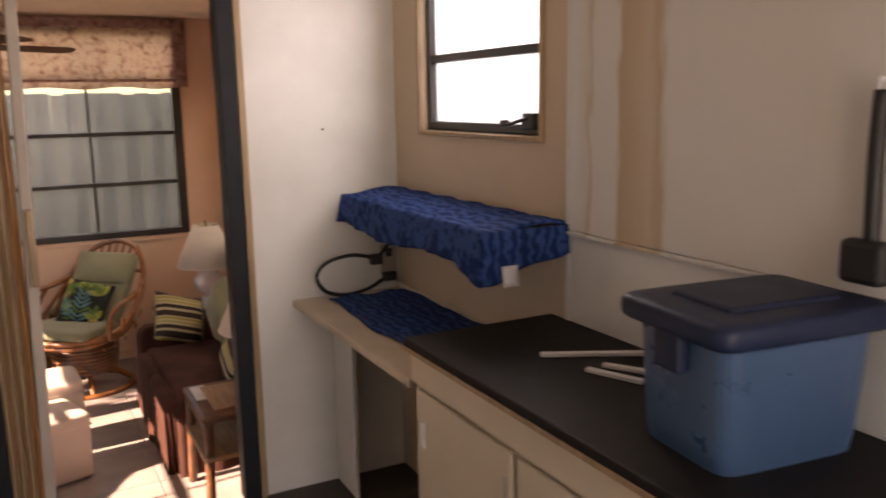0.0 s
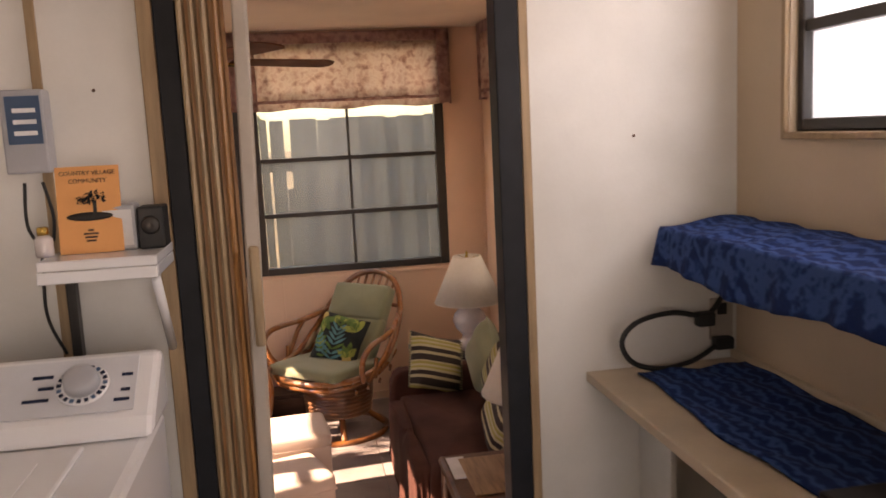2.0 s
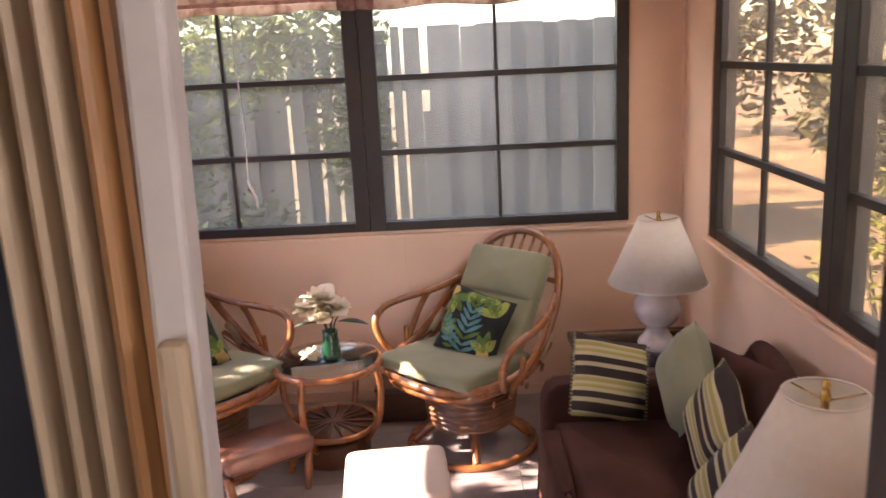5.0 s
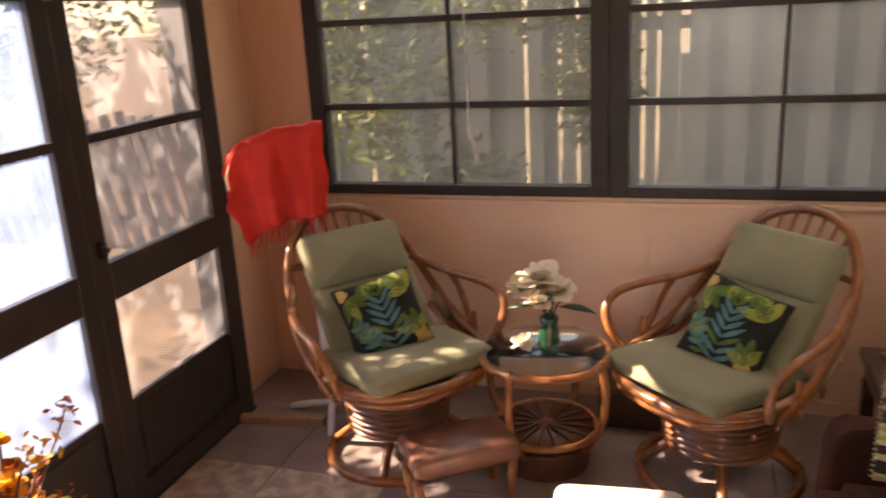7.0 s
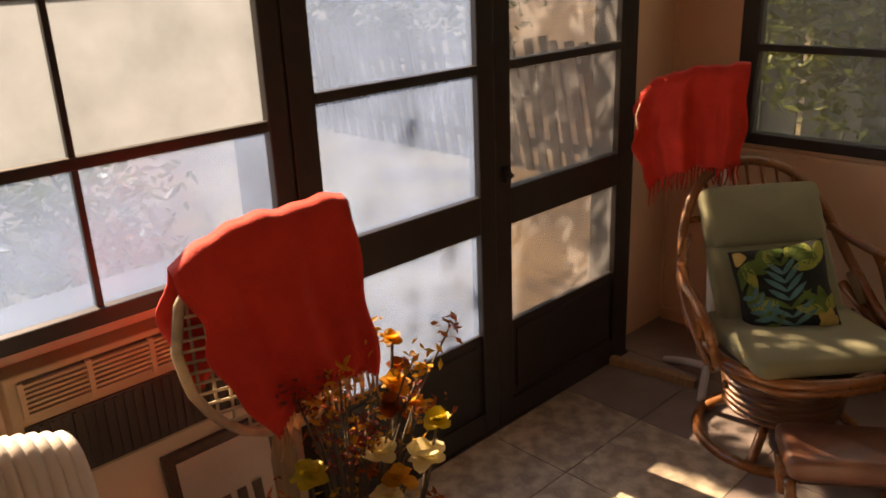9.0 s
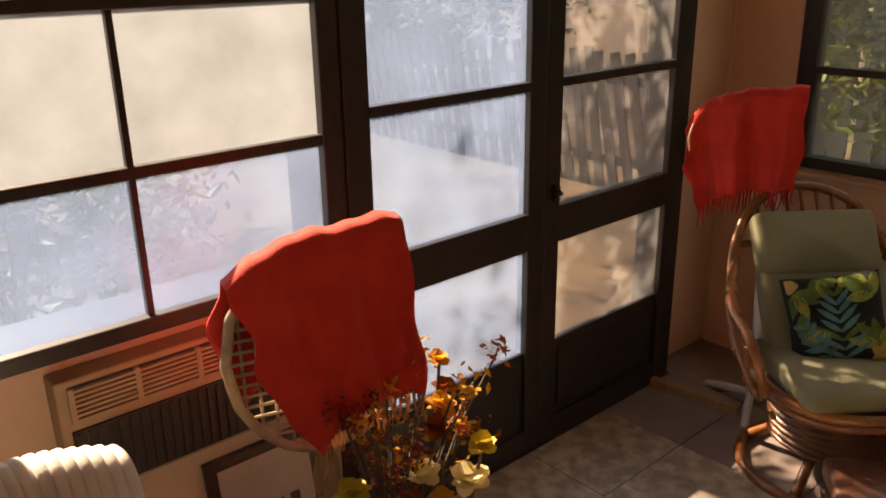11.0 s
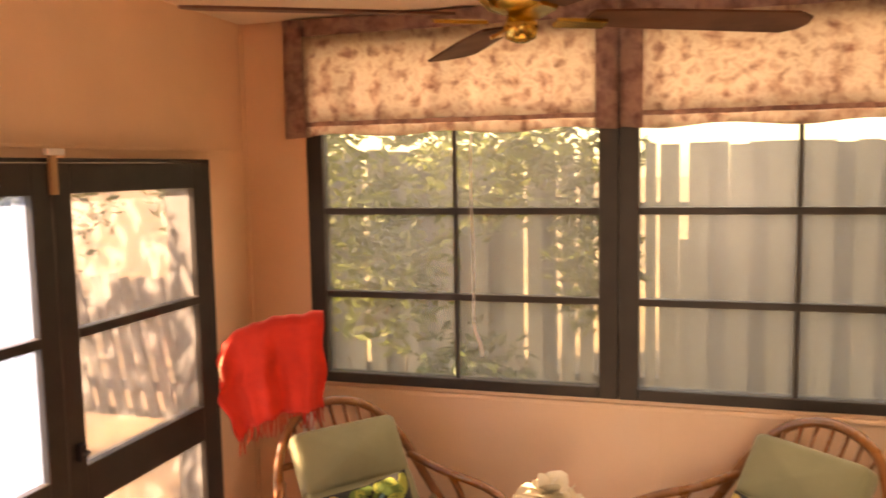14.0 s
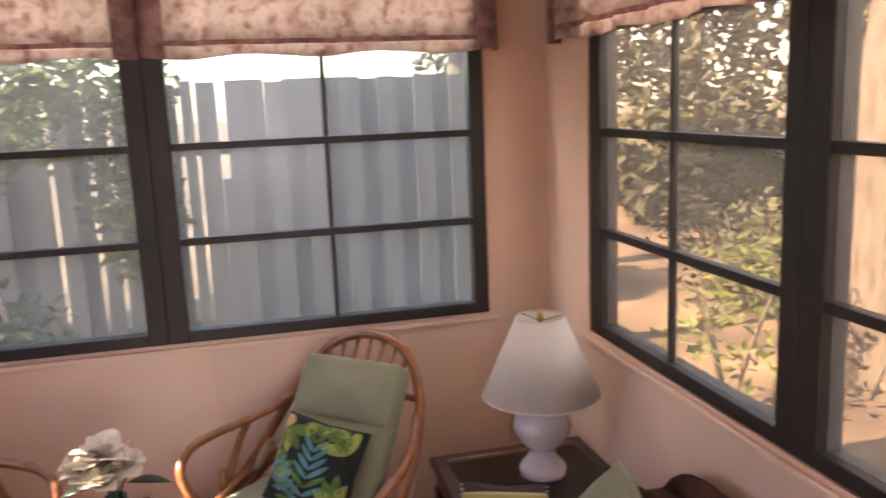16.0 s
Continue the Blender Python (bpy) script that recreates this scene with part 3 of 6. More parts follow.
# ---- double doors ----
def door(name, y0, y1, p0, p1, label, pane):
    d = thing(name, label, "door", kind="structure")
    x0, x1 = -0.845, -0.795
    part("stile", box(x0, x1, y0, p0, 0.012, 1.868), DARK, d, bevel=0.004)
    part("stile", box(x0, x1, p1, y1, 0.012, 1.868), DARK, d, bevel=0.004)
    for a, b in ((1.775, 1.868), (0.795, 0.927), (0.012, 0.10)):
        part("door_rail", box(x0, x1, p0, p1, a, b), DARK, d, bevel=0.004)
    part("glazing_bar", box(x0 + 0.006, x1 + 0.004, p0, p1, 1.332, 1.362), DARK, d, bevel=0.003)
    part("kick_panel", box(x0 + 0.01, x1 - 0.012, p0, p1, 0.10, 0.413), DARK, d, bevel=0.003)
    part("kick_panel_moulding", box(x1 - 0.012, x1 - 0.004, p0 + 0.03, p1 - 0.03, 0.13, 0.38), DARK, d, bevel=0.004)
    for a, b in ((1.362, 1.775), (0.927, 1.332), (0.413, 0.795)):
        p = part("pane", box(-0.822, -0.819, p0, p1, a, b), pane, d)
        p.visible_shadow = False
    return d


d1 = door("door_1", 7.455, 8.245, 7.538, 8.168, "dark framed glazed porch door with a kick panel", PANE_DOOR)
d2 = door("door_2", 8.250, 9.06, 8.325, 8.968, "dark framed glazed porch door beside its pair", PANE_GREYER)
part("latch", box(-0.795, -0.772, 8.275, 8.300, 0.955, 1.01), BLACK, d2, "small black latch", bevel=0.004)
part("latch_lever", tube([(-0.775, 8.288, 0.99), (-0.755, 8.285, 0.985), (-0.752, 8.262, 0.98)], 0.006), BLACK, d2)
jamb = thing("door_frame", "dark painted frame round the double doors", "door frame", kind="structure")
for b in ((-0.99, -0.80, 7.440, 7.452, 0.0, 1.883), (-0.99, -0.80, 9.063, 9.088, 0.0, 1.883), (-0.99, -0.805, 7.453, 9.062, 1.870, 1.883), (XL - 0.02, -0.79, 7.44, 9.09, -0.012, 0.010)):
    part("frame_board", box(*b), DARK, jamb, bevel=0.003)
for y in (7.466, 8.248):
    blk = thing("door_stop_block", "small pale wooden block above the dark doors", "wooden block", pose(-0.795, y, 1.775), group="blocks above the porch doors")
    part("block", box(0.0, 0.014, -0.014, 0.014, 0.0, 0.135), OAK, blk, bevel=0.003)
    part("clip", box(0.0, 0.02, -0.030, 0.040, 0.115, 0.135), STEEL, blk, bevel=0.003)

# ---- opening between the rooms ----
fr = thing("doorway_frame", "dark slate and wood trim round the folding door opening", "door frame", kind="structure")
for b in ((0.733, 0.785, YP - 0.022, YQ + 0.01, UZ, 2.36), (1.565, 1.628, YP - 0.022, YQ + 0.01, UZ, 2.36), (0.785, 1.565, YP - 0.022, YQ + 0.01, 2.30, 2.36)):
    part("dark_trim", box(*b), DARK_BLUE, fr, bevel=0.004)
for b in ((0.694, 0.731, YP - 0.016, YP, UZ, 2.40), (1.630, 1.655, YP - 0.016, YP, UZ, 2.40), (0.731, 1.630, YP - 0.016, YP, 2.362, 2.40)):
    part("wood_trim", box(*b), OAK, fr, bevel=0.003)

acc = thing("folding_door", "tan accordion door pushed open to one side", "folding door")
for i in range(4):
    x = 0.787 + i * 0.0275
    near = 6.156 + 0.004 * (i % 2)
    ridge = [(x, near + 0.024), (x + 0.002, near + 0.006), (x + 0.008, near), (x + 0.014, near + 0.004), (x + 0.0175, near + 0.022), (x + 0.019, 6.205), (x + 0.001, 6.205)]
    v = [(a, b, z) for z in (UZ + 0.02, 2.295) for a, b in ridge]
    part("fold", (v, [tuple(range(7))[::-1], tuple(range(7, 14))] + [(q, (q + 1) % 7, (q + 1) % 7 + 7, q + 7) for q in range(7)], False), ORANGE_VINYL if i == 3 else TAN_VINYL, acc)
    part("fold_gusset", box(x + 0.0192, x + 0.0273, 6.184, 6.20, UZ + 0.02, 2.295), ORANGE_VINYL, acc, "orange-brown gusset")
part("lead_post", moved(box(0.902, 0.939, 6.162, 6.204, UZ + 0.01, 2.295), pose(0, 0, 1.5) @ Matrix.Shear("XY", 4, (0.024, 0.0)) @ pose(0, 0, -1.5)), CREAM_POST, acc, bevel=0.006)
part("pull_handle", box(0.912, 0.937, 6.138, 6.161, 1.28, 1.535), TAN_VINYL, acc, bevel=0.007)



# ---- valances ----
def valance(name, m, u0, u1, z0, z1, label, seed):
    rng = random.Random(seed)
    w = thing(name, label, "valance", m)
    ph = rng.uniform(0, 6)

    def strip(a, b, za, zb, off):
        def fn(u, v):
            s = a + (b - a) * u
            z = za + (zb - za) * v
            low = (z1 - z) / (z1 - z0)
            y = 0.055 + off + 0.015 * low * math.sin(s * 26 + ph) + 0.006 * low * math.sin(s * 61 + 2 * ph)
            zz = z + (0.008 * math.sin(s * 13 + ph) if v == 0 and za == z0 else 0)
            return (s, y, zz), (0, -1, 0)
        return sheet(fn, max(3, int((b - a) / 0.02)), 5, 0.003)
    band = 0.085
    part("cloth", strip(u0 + band, u1 - band, z0 + 0.06, z1 - 0.07, 0), VALANCE, w)
    part("side_border", strip(u0, u0 + band, z0, z1, 0.002), VALANCE_BAND, w)
    part("side_border", strip(u1 - band, u1, z0, z1, 0.002), VALANCE_BAND, w)
    part("top_border", strip(u0 + band, u1 - band, z1 - 0.07, z1, 0.001), VALANCE_BAND, w)
    part("hem_line", strip(u0 + band, u1 - band, z0 + 0.042, z0 + 0.06, 0.001), VALANCE_BAND, w)
    part("hem", strip(u0 + band, u1 - band, z0, z0 + 0.042, 0.001), VALANCE, w)
    part("return", sheet(lambda u, v: ((u0, 0.058 - 0.056 * u, z0 + (z1 - z0) * v), (1, 0, 0)), 3, 3, 0.003), VALANCE_BAND, w)
    part("return", sheet(lambda u, v: ((u1, 0.058 - 0.056 * u, z0 + (z1 - z0) * v), (-1, 0, 0)), 3, 3, 0.003), VALANCE_BAND, w)
    part("rod", box(u0, u1, 0.02, 0.045, z1 - 0.04, z1 - 0.02), STEEL, w)
    return w


vn = basis((0, YF, 0), (1, 0, 0), (0, -1, 0))
valance("valance", vn, -0.655, 0.737, 1.975, 2.462, "mauve and cream floral valance over a window", 1)
valance("valance", vn, 0.742, 2.075, 1.975, 2.455, "mauve and cream floral valance lit from behind", 2)
ve = basis((XR, 0, 0), (0, 1, 0), (-1, 0, 0))
valance("valance", ve, 7.90, 9.33, 1.985, 2.46, "mauve floral valance over the side window", 3)
valance("valance", ve, 6.50, 7.895, 1.985, 2.46, "mauve floral valance above the sofa window", 4)
vw = basis((-0.815, 0, 0), (0, 1, 0), (1, 0, 0))
valance("valance", vw, 6.31, 7.535, 1.955, 2.45, "mauve floral valance beside the porch doors", 5)


# ---- outdoors ----
def leaf_cloud(blobs, count, size, seed):
    """Many small bent leaves scattered through ellipsoid blobs (centre, radii)."""
    rng = random.Random(seed)
    v, f = [], []
    for _ in range(count):
        (cx, cy, cz), (rx, ry, rz) = blobs[rng.randrange(len(blobs))]
        d = Vector((rng.gauss(0, 1), rng.gauss(0, 1), rng.gauss(0, 1))).normalized() * rng.uniform(0.35, 1.05)
        c = Vector((cx + d.x * rx, cy + d.y * ry, cz + d.z * rz))
        u = Vector((rng.gauss(0, 1), rng.gauss(0, 1), rng.gauss(0, 0.6))).normalized()
        w = u.cross(Vector((rng.gauss(0, 1), rng.gauss(0, 1), rng.gauss(0, 1)))).normalized()
        s = size * rng.uniform(0.5, 1.3)
        k = len(v)
        n = u.cross(w) * s * 0.15
        v += [c - u * s, c - w * s * 0.45 + n, c + u * s, c + w * s * 0.45 + n]
        f += [(k, k + 1, k + 2), (k, k + 2, k + 3)]
    return v, f, False


def tree(name, at, height, trunk_r, blobs, count, size, seed, label, leaf=None, limbs=5):
    rng = random.Random(seed)
    t = thing(name, label, "tree", pose(*at))
    bend = [(0, 0, -0.1), (rng.uniform(-0.1, 0.1), rng.uniform(-0.1, 0.1), height * 0.35), (rng.uniform(-0.2, 0.2), rng.uniform(-0.2, 0.2), height * 0.7), (rng.uniform(-0.3, 0.3), rng.uniform(-0.3, 0.3), height)]
    part("trunk", tube(bend, trunk_r, 12, r_end=trunk_r * 0.4), BARK, t)
    for i in range(limbs):
        a = 2 * math.pi * i / limbs + rng.uniform(-0.4, 0.4)
        z = height * rng.uniform(0.45, 0.85)
        r = height * rng.uniform(0.2, 0.35)
        part("limb", tube([(0, 0, z), (r * 0.5 * math.cos(a), r * 0.5 * math.sin(a), z + r * 0.35), (r * math.cos(a), r * math.sin(a), z + r * 0.6)], trunk_r * 0.35, 7, r_end=trunk_r * 0.1), BARK, t)
    part("crown", leaf_cloud(blobs, count, size, seed), leaf or LEAF, t)
    return t


def shrub(at, blobs, count, size, seed, label, leaf):
    rng = random.Random(seed)
    t = thing("shrub", label, "shrub", pose(*at), group="shrubs round the porch")
    for i in range(4):
        a = i * 1.6 + rng.uniform(-0.4, 0.4)
        part("stem", tube([(0, 0, -0.05), (0.12 * math.cos(a), 0.12 * math.sin(a), 0.4), (0.3 * math.cos(a), 0.3 * math.sin(a), 0.9)], 0.02, 6, r_end=0.006), BARK, t)
    part("leaves", leaf_cloud(blobs, count, size, seed), leaf, t)
    return t


GZ = -0.22
tagged(part("ground", box(-120, 120, -90, 140, GZ - 0.3, GZ), GROUND), "sunlit bare ground with dry leaves", "ground", kind="structure")

fence = thing("fence", "weathered grey vertical board fence", "fence", pose(0, 12.1, GZ))
_board = mesh_of("board", *box(-0.067, 0.067, -0.011, 0.011, 0.0, 2.19)[:2])
_board.materials.append(FENCE)
_rng = random.Random(5)


def fence_board(x, width, high=1.0, back=0.0):
    b = new("board", _board)
    b.parent = fence
    b.matrix_basis = pose(x, back + _rng.uniform(-0.003, 0.003), _rng.uniform(-0.015, 0.01), 0, _rng.uniform(-0.2, 0.2), _rng.uniform(-1, 1)) @ Matrix.Diagonal((width / 0.134, 1, high, 1))


# open joints between the boards: centre and half width
_edge = -2.6
for gap, half in ((-1.374, 0.022), (-0.13, 0.016), (0.115, 0.020), (0.245, 0.016), (0.375, 0.018), (0.70, 0.017), (0.80, 0.012), (0.97, 0.030), (2.95, 0.0)):
    span = gap - half - _edge
    count = max(1, round(span / 0.130))
    for k in range(count):
        fence_board(_edge + (k + 0.5) * span / count, span / count + (0.006 if count > 1 and 0 < k < count - 1 else 0.0), 1.0, 0.018 * (k % 2))
    _edge = gap + half
fence_board(0.97, 0.058, 0.70)
for z in (0.45, 1.7):
    part("rail", box(-2.6, 2.95, 0.042, 0.085, z, z + 0.09), FENCE, fence)
side_fence = thing("fence", "grey board fence beyond the side yard", "fence", pose(19.5, 4, GZ))
_y = -2.0
while _y < 12.0:
    b = new("board", _board)
    b.parent = side_fence
    b.matrix_basis = pose(_rng.uniform(-0.006, 0.006), _y, _rng.uniform(-0.02, 0.01), 0, 0, 90 + _rng.uniform(-2, 2))
    _y += 0.142
part("rail", box(0.014, 0.055, -2.0, 12.0, 1.7, 1.79), FENCE, side_fence)
picket = thing("picket_fence", "low weathered slatted fence in the yard", "fence", pose(0, 12.0, GZ))
_slat = mesh_of("slat", *box(-0.045, 0.045, -0.012, 0.012, 0.0, 1.25)[:2])
_slat.materials.append(SLAT)
_x = -6.9
while _x < -2.6:
    b = new("slat", _slat)
    b.parent = picket
    b.matrix_basis = pose(_x, 0, _rng.uniform(-0.04, 0.02), 0, -11 + _rng.uniform(-2, 2), 0)
    _x += 0.165
for z in (0.22, 0.92):
    part("rail", box(-7.1, -2.7, 0.014, 0.05, z, z + 0.08), FENCE, picket)

shrub((-0.75, 11.0, GZ), [((-0.05, 0, 1.45), (0.5, 0.35, 0.55)), ((0.5, 0.1, 2.1), (0.6, 0.4, 0.5)), ((-0.5, 0, 2.0), (0.6, 0.4, 0.6))], 2500, 0.05, 11, "leafy green shrub outside the window", LEAF_SUN)
shrub((0.25, 11.3, GZ), [((0, 0, 2.2), (0.5, 0.35, 0.45)), ((0.2, 0, 1.5), (0.3, 0.3, 0.5))], 1700, 0.045, 12, "tall yellow-green shrub against the fence", LEAF_SUN)
shrub((-0.2, 10.9, GZ), [((0, 0, 0.7), (0.4, 0.25, 0.45))], 800, 0.05, 13, "low dusty shrub under the window", LEAF)
shrub((3.9, 10.6, GZ), [((0, 0, 0.5), (0.5, 0.4, 0.4)), ((0.2, 0.1, 0.9), (0.3, 0.3, 0.3))], 420, 0.045, 14, "thin green shrub by the corner", LEAF_SUN)
tree("tree", (5.25, 10.6, GZ), 5.5, 0.40, [((0.8, 0.6, 4.6), (1.8, 1.8, 1.0)), ((1.8, -1.0, 3.8), (1.1, 1.1, 0.8))], 3200, 0.10, 21, "thick grey trunk tree beside the porch", LEAF_SUN)
tree("tree", (4.6, 7.6, GZ), 5.6, 0.24, [((0.6, 0, 5.3), (1.4, 1.4, 0.7)), ((1.4, -1.2, 4.6), (0.9, 0.9, 0.6))], 1500, 0.10, 22, "leaning grey tree close to the side window", LEAF)
tree("tree", (12.5, 8.0, GZ), 6.0, 0.25, [((0, 0, 3.2), (1.8, 3.6, 2.6)), ((0, 4.5, 2.8), (1.6, 3.0, 2.8)), ((0.5, -4.0, 3.0), (1.6, 3.0, 2.4))], 9000, 0.17, 23, "broad olive tree by the side fence", LEAF_SHADE)
tree("tree", (9.5, 20.5, GZ), 6.5, 0.25, [((0, 0, 3.0), (2.2, 2.0, 3.0)), ((-2.6, 2.4, 3.2), (2.2, 2.0, 3.2)), ((2.6, -2.4, 3.0), (2.0, 2.0, 3.0)), ((-1.6, -3.0, 0.9), (1.6, 1.4, 1.0)), ((1.6, -4.6, 0.8), (1.4, 1.2, 0.9))], 15000, 0.16, 29, "dense brownish green trees beyond the side yard", LEAF_SHADE)
tree("tree", (13.5, 15.5, GZ), 6.5, 0.25, [((0, 0, 3.0), (2.2, 2.6, 3.0)), ((-0.8, 3.0, 3.4), (1.6, 1.6, 3.0))], 9000, 0.16, 30, "dense olive trees at the yard edge", LEAF_SHADE)
tree("tree", (-3.2, 13.8, GZ), 6.0, 0.2, [((0, 0, 4.0), (2.2, 1.4, 1.8)), ((2.0, 0, 3.4), (1.6, 1.0, 1.1))], 5200, 0.13, 24, "leafy tree behind the board fence", LEAF_SUN)
tree("tree", (3.5, 15.0, GZ), 6.0, 0.2, [((0, 0, 4.6), (2.4, 1.4, 1.5))], 3000, 0.14, 25, "distant leafy tree over the fence", LEAF_SUN)
# Added to dapple the sun; its far low blob shades the second door.
tree("tree", (-6.8, 7.7, GZ), 5.4, 0.22, [((0, 0.6, 4.7), (1.5, 1.5, 0.9)), ((0.2, 2.2, 4.2), (1.0, 1.2, 0.8)), ((3.4, 0.70, 3.2), (0.6, 0.40, 0.6))], 2300, 0.058, 26, "open crowned tree added to dapple the sun", LEAF_SUN)
tree("tree", (-10.5, 15.0, GZ), 6.0, 0.25, [((0.4, 0, 1.2), (1.4, 2.2, 1.3)), ((0, 3.0, 2.2), (1.6, 2.4, 2.2)), ((0.2, -2.6, 1.0), (1.2, 1.6, 1.1)), ((0, 0, 3.6), (1.8, 3.2, 1.6))], 7500, 0.12, 27, "dense trees behind the slatted fence", LEAF)
tree("tree", (-3.6, 13.4, GZ), 5.0, 0.30, [((0.2, 0.3, 2.4), (1.1, 0.9, 1.2)), ((0.2, 0.3, 3.8), (1.4, 1.0, 1.1))], 4600, 0.10, 28, "dark leafy tree close outside the doors", LEAF)
shrub((-3.7, 7.2, GZ), [((0, 0, 0.22), (0.7, 0.9, 0.24)), ((-0.5, 0.9, 0.25), (0.6, 0.6, 0.25))], 900, 0.06, 17, "low leafy bed outside the porch window", LEAF)
shrub((-5.2, 8.4, GZ), [((0, 0, 0.3), (0.8, 0.9, 0.3)), ((-0.6, -1.0, 0.3), (0.7, 0.7, 0.3))], 900, 0.07, 18, "low yellow-green bed in the sunny yard", LEAF_SUN)
shrub((-5.0, 6.6, GZ), [((0, 0, 0.4), (0.7, 0.9, 0.45)), ((0, -0.9, 0.5), (0.6, 0.7, 0.5))], 1000, 0.07, 16, "dry sunlit shrub in the yard", LEAF_SUN)

# Added shrubs: dark leaves stand in for dappled shade on the ground.
for at, sd in (((6.6, 15.2, GZ), 41), ((8.3, 17.8, GZ), 42), ((5.4, 12.6, GZ), 43), ((7.6, 13.2, GZ), 44)):
    shrub(at, [((0, 0, 0.35), (0.8, 0.7, 0.4)), ((0.6, 0.4, 0.6), (0.6, 0.5, 0.5))], 800, 0.07, sd, "dark brownish shrub added to break up sunlit ground", LEAF_SHADE)


# ---- porch furniture ----
def swivel_chair(at, turn, label):
    c = thing("swivel_chair", label, "chair", pose(*at, 0, 0, turn), group="rattan swivel chairs")
    ring = [(0.285 * math.cos(a), 0.285 * math.sin(a), 0.02) for a in (2 * math.pi * i / 28 for i in range(28))]
    part("base_ring", tube(ring, 0.020, 8, True, 0), RATTAN, c)
    for i in range(4):
        a = math.pi / 4 + i * math.pi / 2
        ca, sa = math.cos(a), math.sin(a)
        part("leg", tube([(0.272 * ca, 0.272 * sa, 0.03), (0.205 * ca, 0.205 * sa, 0.085), (0.165 * ca, 0.165 * sa, 0.118), (0.155 * ca, 0.155 * sa, 0.15)], 0.019, 8), RATTAN, c)
    prof = [(0.12, 0.125)]
    for i in range(9):
        z = 0.135 + i * 0.0255
        r = 0.198 + 0.014 * math.sin(i / 8 * math.pi * 0.6)
        prof += [(r - 0.014, z), (r + 0.001, z + 0.006), (r + 0.006, z + 0.0125), (r + 0.001, z + 0.019)]
    prof += [(0.18, 0.372), (0.08, 0.374)]
    part("swivel_drum", lathe(prof, 24), RATTAN_MID, c)
    hoop = [(0, -0.355, 0.408), (-0.20, -0.315, 0.411), (-0.312, -0.155, 0.424), (-0.333, 0.04, 0.475), (-0.315, 0.20, 0.60), (-0.265, 0.33, 0.76), (-0.165, 0.41, 0.885), (0, 0.44, 0.93),
            (0.165, 0.41, 0.885), (0.265, 0.33, 0.76), (0.315, 0.20, 0.60), (0.333, 0.04, 0.475), (0.312, -0.155, 0.424), (0.20, -0.315, 0.411)]
    part("back_hoop", tube(hoop, 0.019, 8, True, 5), RATTAN, c)
    low = [(-0.30, 0.20, 0.50), (-0.323, 0.02, 0.425), (-0.295, -0.165, 0.392), (-0.186, -0.303, 0.374), (0, -0.338, 0.371), (0.186, -0.303, 0.374), (0.295, -0.165, 0.392), (0.323, 0.02, 0.425), (0.30, 0.20, 0.50)]
    part("seat_hoop", tube(low, 0.018, 8, False, 5), RATTAN, c)
    part("seat_deck", lathe([(0.05, 0.372), (0.20, 0.374), (0.285, 0.382), (0.285, 0.394), (0.05, 0.396)], 24), RATTAN_DARK, c)
    for s in (-1, 1):
        part("arm", tube([(s * 0.275, 0.29, 0.70), (s * 0.345, 0.14, 0.655), (s * 0.395, -0.02, 0.64), (s * 0.405, -0.14, 0.625), (s * 0.392, -0.205, 0.575), (s * 0.362, -0.20, 0.49), (s * 0.318, -0.14, 0.395)], 0.017, 8), RATTAN, c)
        part("brace", tube([(s * 0.335, -0.12, 0.385), (s * 0.362, 0.0, 0.50), (s * 0.368, 0.08, 0.60), (s * 0.352, 0.13, 0.66)], 0.015, 8), RATTAN, c)
        part("brace_peg", tube([(s * 0.345, -0.06, 0.40), (s * 0.35, -0.055, 0.47), (s * 0.35, -0.05, 0.52)], 0.012, 7), RATTAN, c)
        part("wrapped_joint", tube([(s * 0.327, 0.08, 0.47), (s * 0.318, 0.17, 0.555)], 0.026, 8, False, 0), WICKER, c)
        for k in range(4):
            y = -0.2 + k * 0.11
            part("side_spindle", tube([(s * 0.315, y, 0.36 + max(0, y) * 0.5), (s * 0.30, y + 0.01, 0.335 + max(0, y) * 0.4)], 0.009, 6, False, 0), RATTAN, c)
    part("cross_rod", tube([(-0.255, 0.325, 0.745), (0, 0.335, 0.755), (0.255, 0.325, 0.745)], 0.013, 8), RATTAN, c)
    for k in range(-3, 4):
        x = k * 0.058
        zt = 0.925 - 0.9 * x * x
        yt = 0.438 - 0.7 * x * x
        part("spindle", tube([(x * 0.95, 0.33, 0.755), (x, yt, zt)], 0.0085, 7, False, 0), RATTAN, c)
    part("seat_cushion", slab(0.53, 0.48, 0.072, puff=0.012), SAGE, c, m=pose(0, -0.09, 0.440, -3, 0, 0))
    lean = pose(0, 0.135, 0.545, 54, 0, 0)
    part("back_cushion", slab(0.45, 0.34, 0.085, puff=0.014), SAGE, c, m=lean)
    part("head_cushion", slab(0.44, 0.24, 0.095, puff=0.014), SAGE, c, m=pose(0, 0.275, 0.755, 58, 0, 0))
    return c


CHAIR_L, CHAIR_R = (-0.025, 8.905, -0.012), (1.195, 8.995, -0.012)
swivel_chair(CHAIR_L, 51, "honey rattan swivel chair with sage cushions beside doors")
swivel_chair(CHAIR_R, -43, "honey rattan swivel chair with sage cushions near lamp")

LEAF_GREEN = material("print_green", (0.085, 0.16, 0.03), 0.9, var=0.2, scale=20)
LEAF_LIME = material("print_lime", (0.26, 0.30, 0.06), 0.9, var=0.15, scale=20)
LEAF_TEAL = material("print_teal", (0.07, 0.22, 0.24), 0.9, var=0.2, scale=20)
LEAF_GOLD = material("print_gold", (0.48, 0.34, 0.11), 0.9, var=0.15, scale=20)
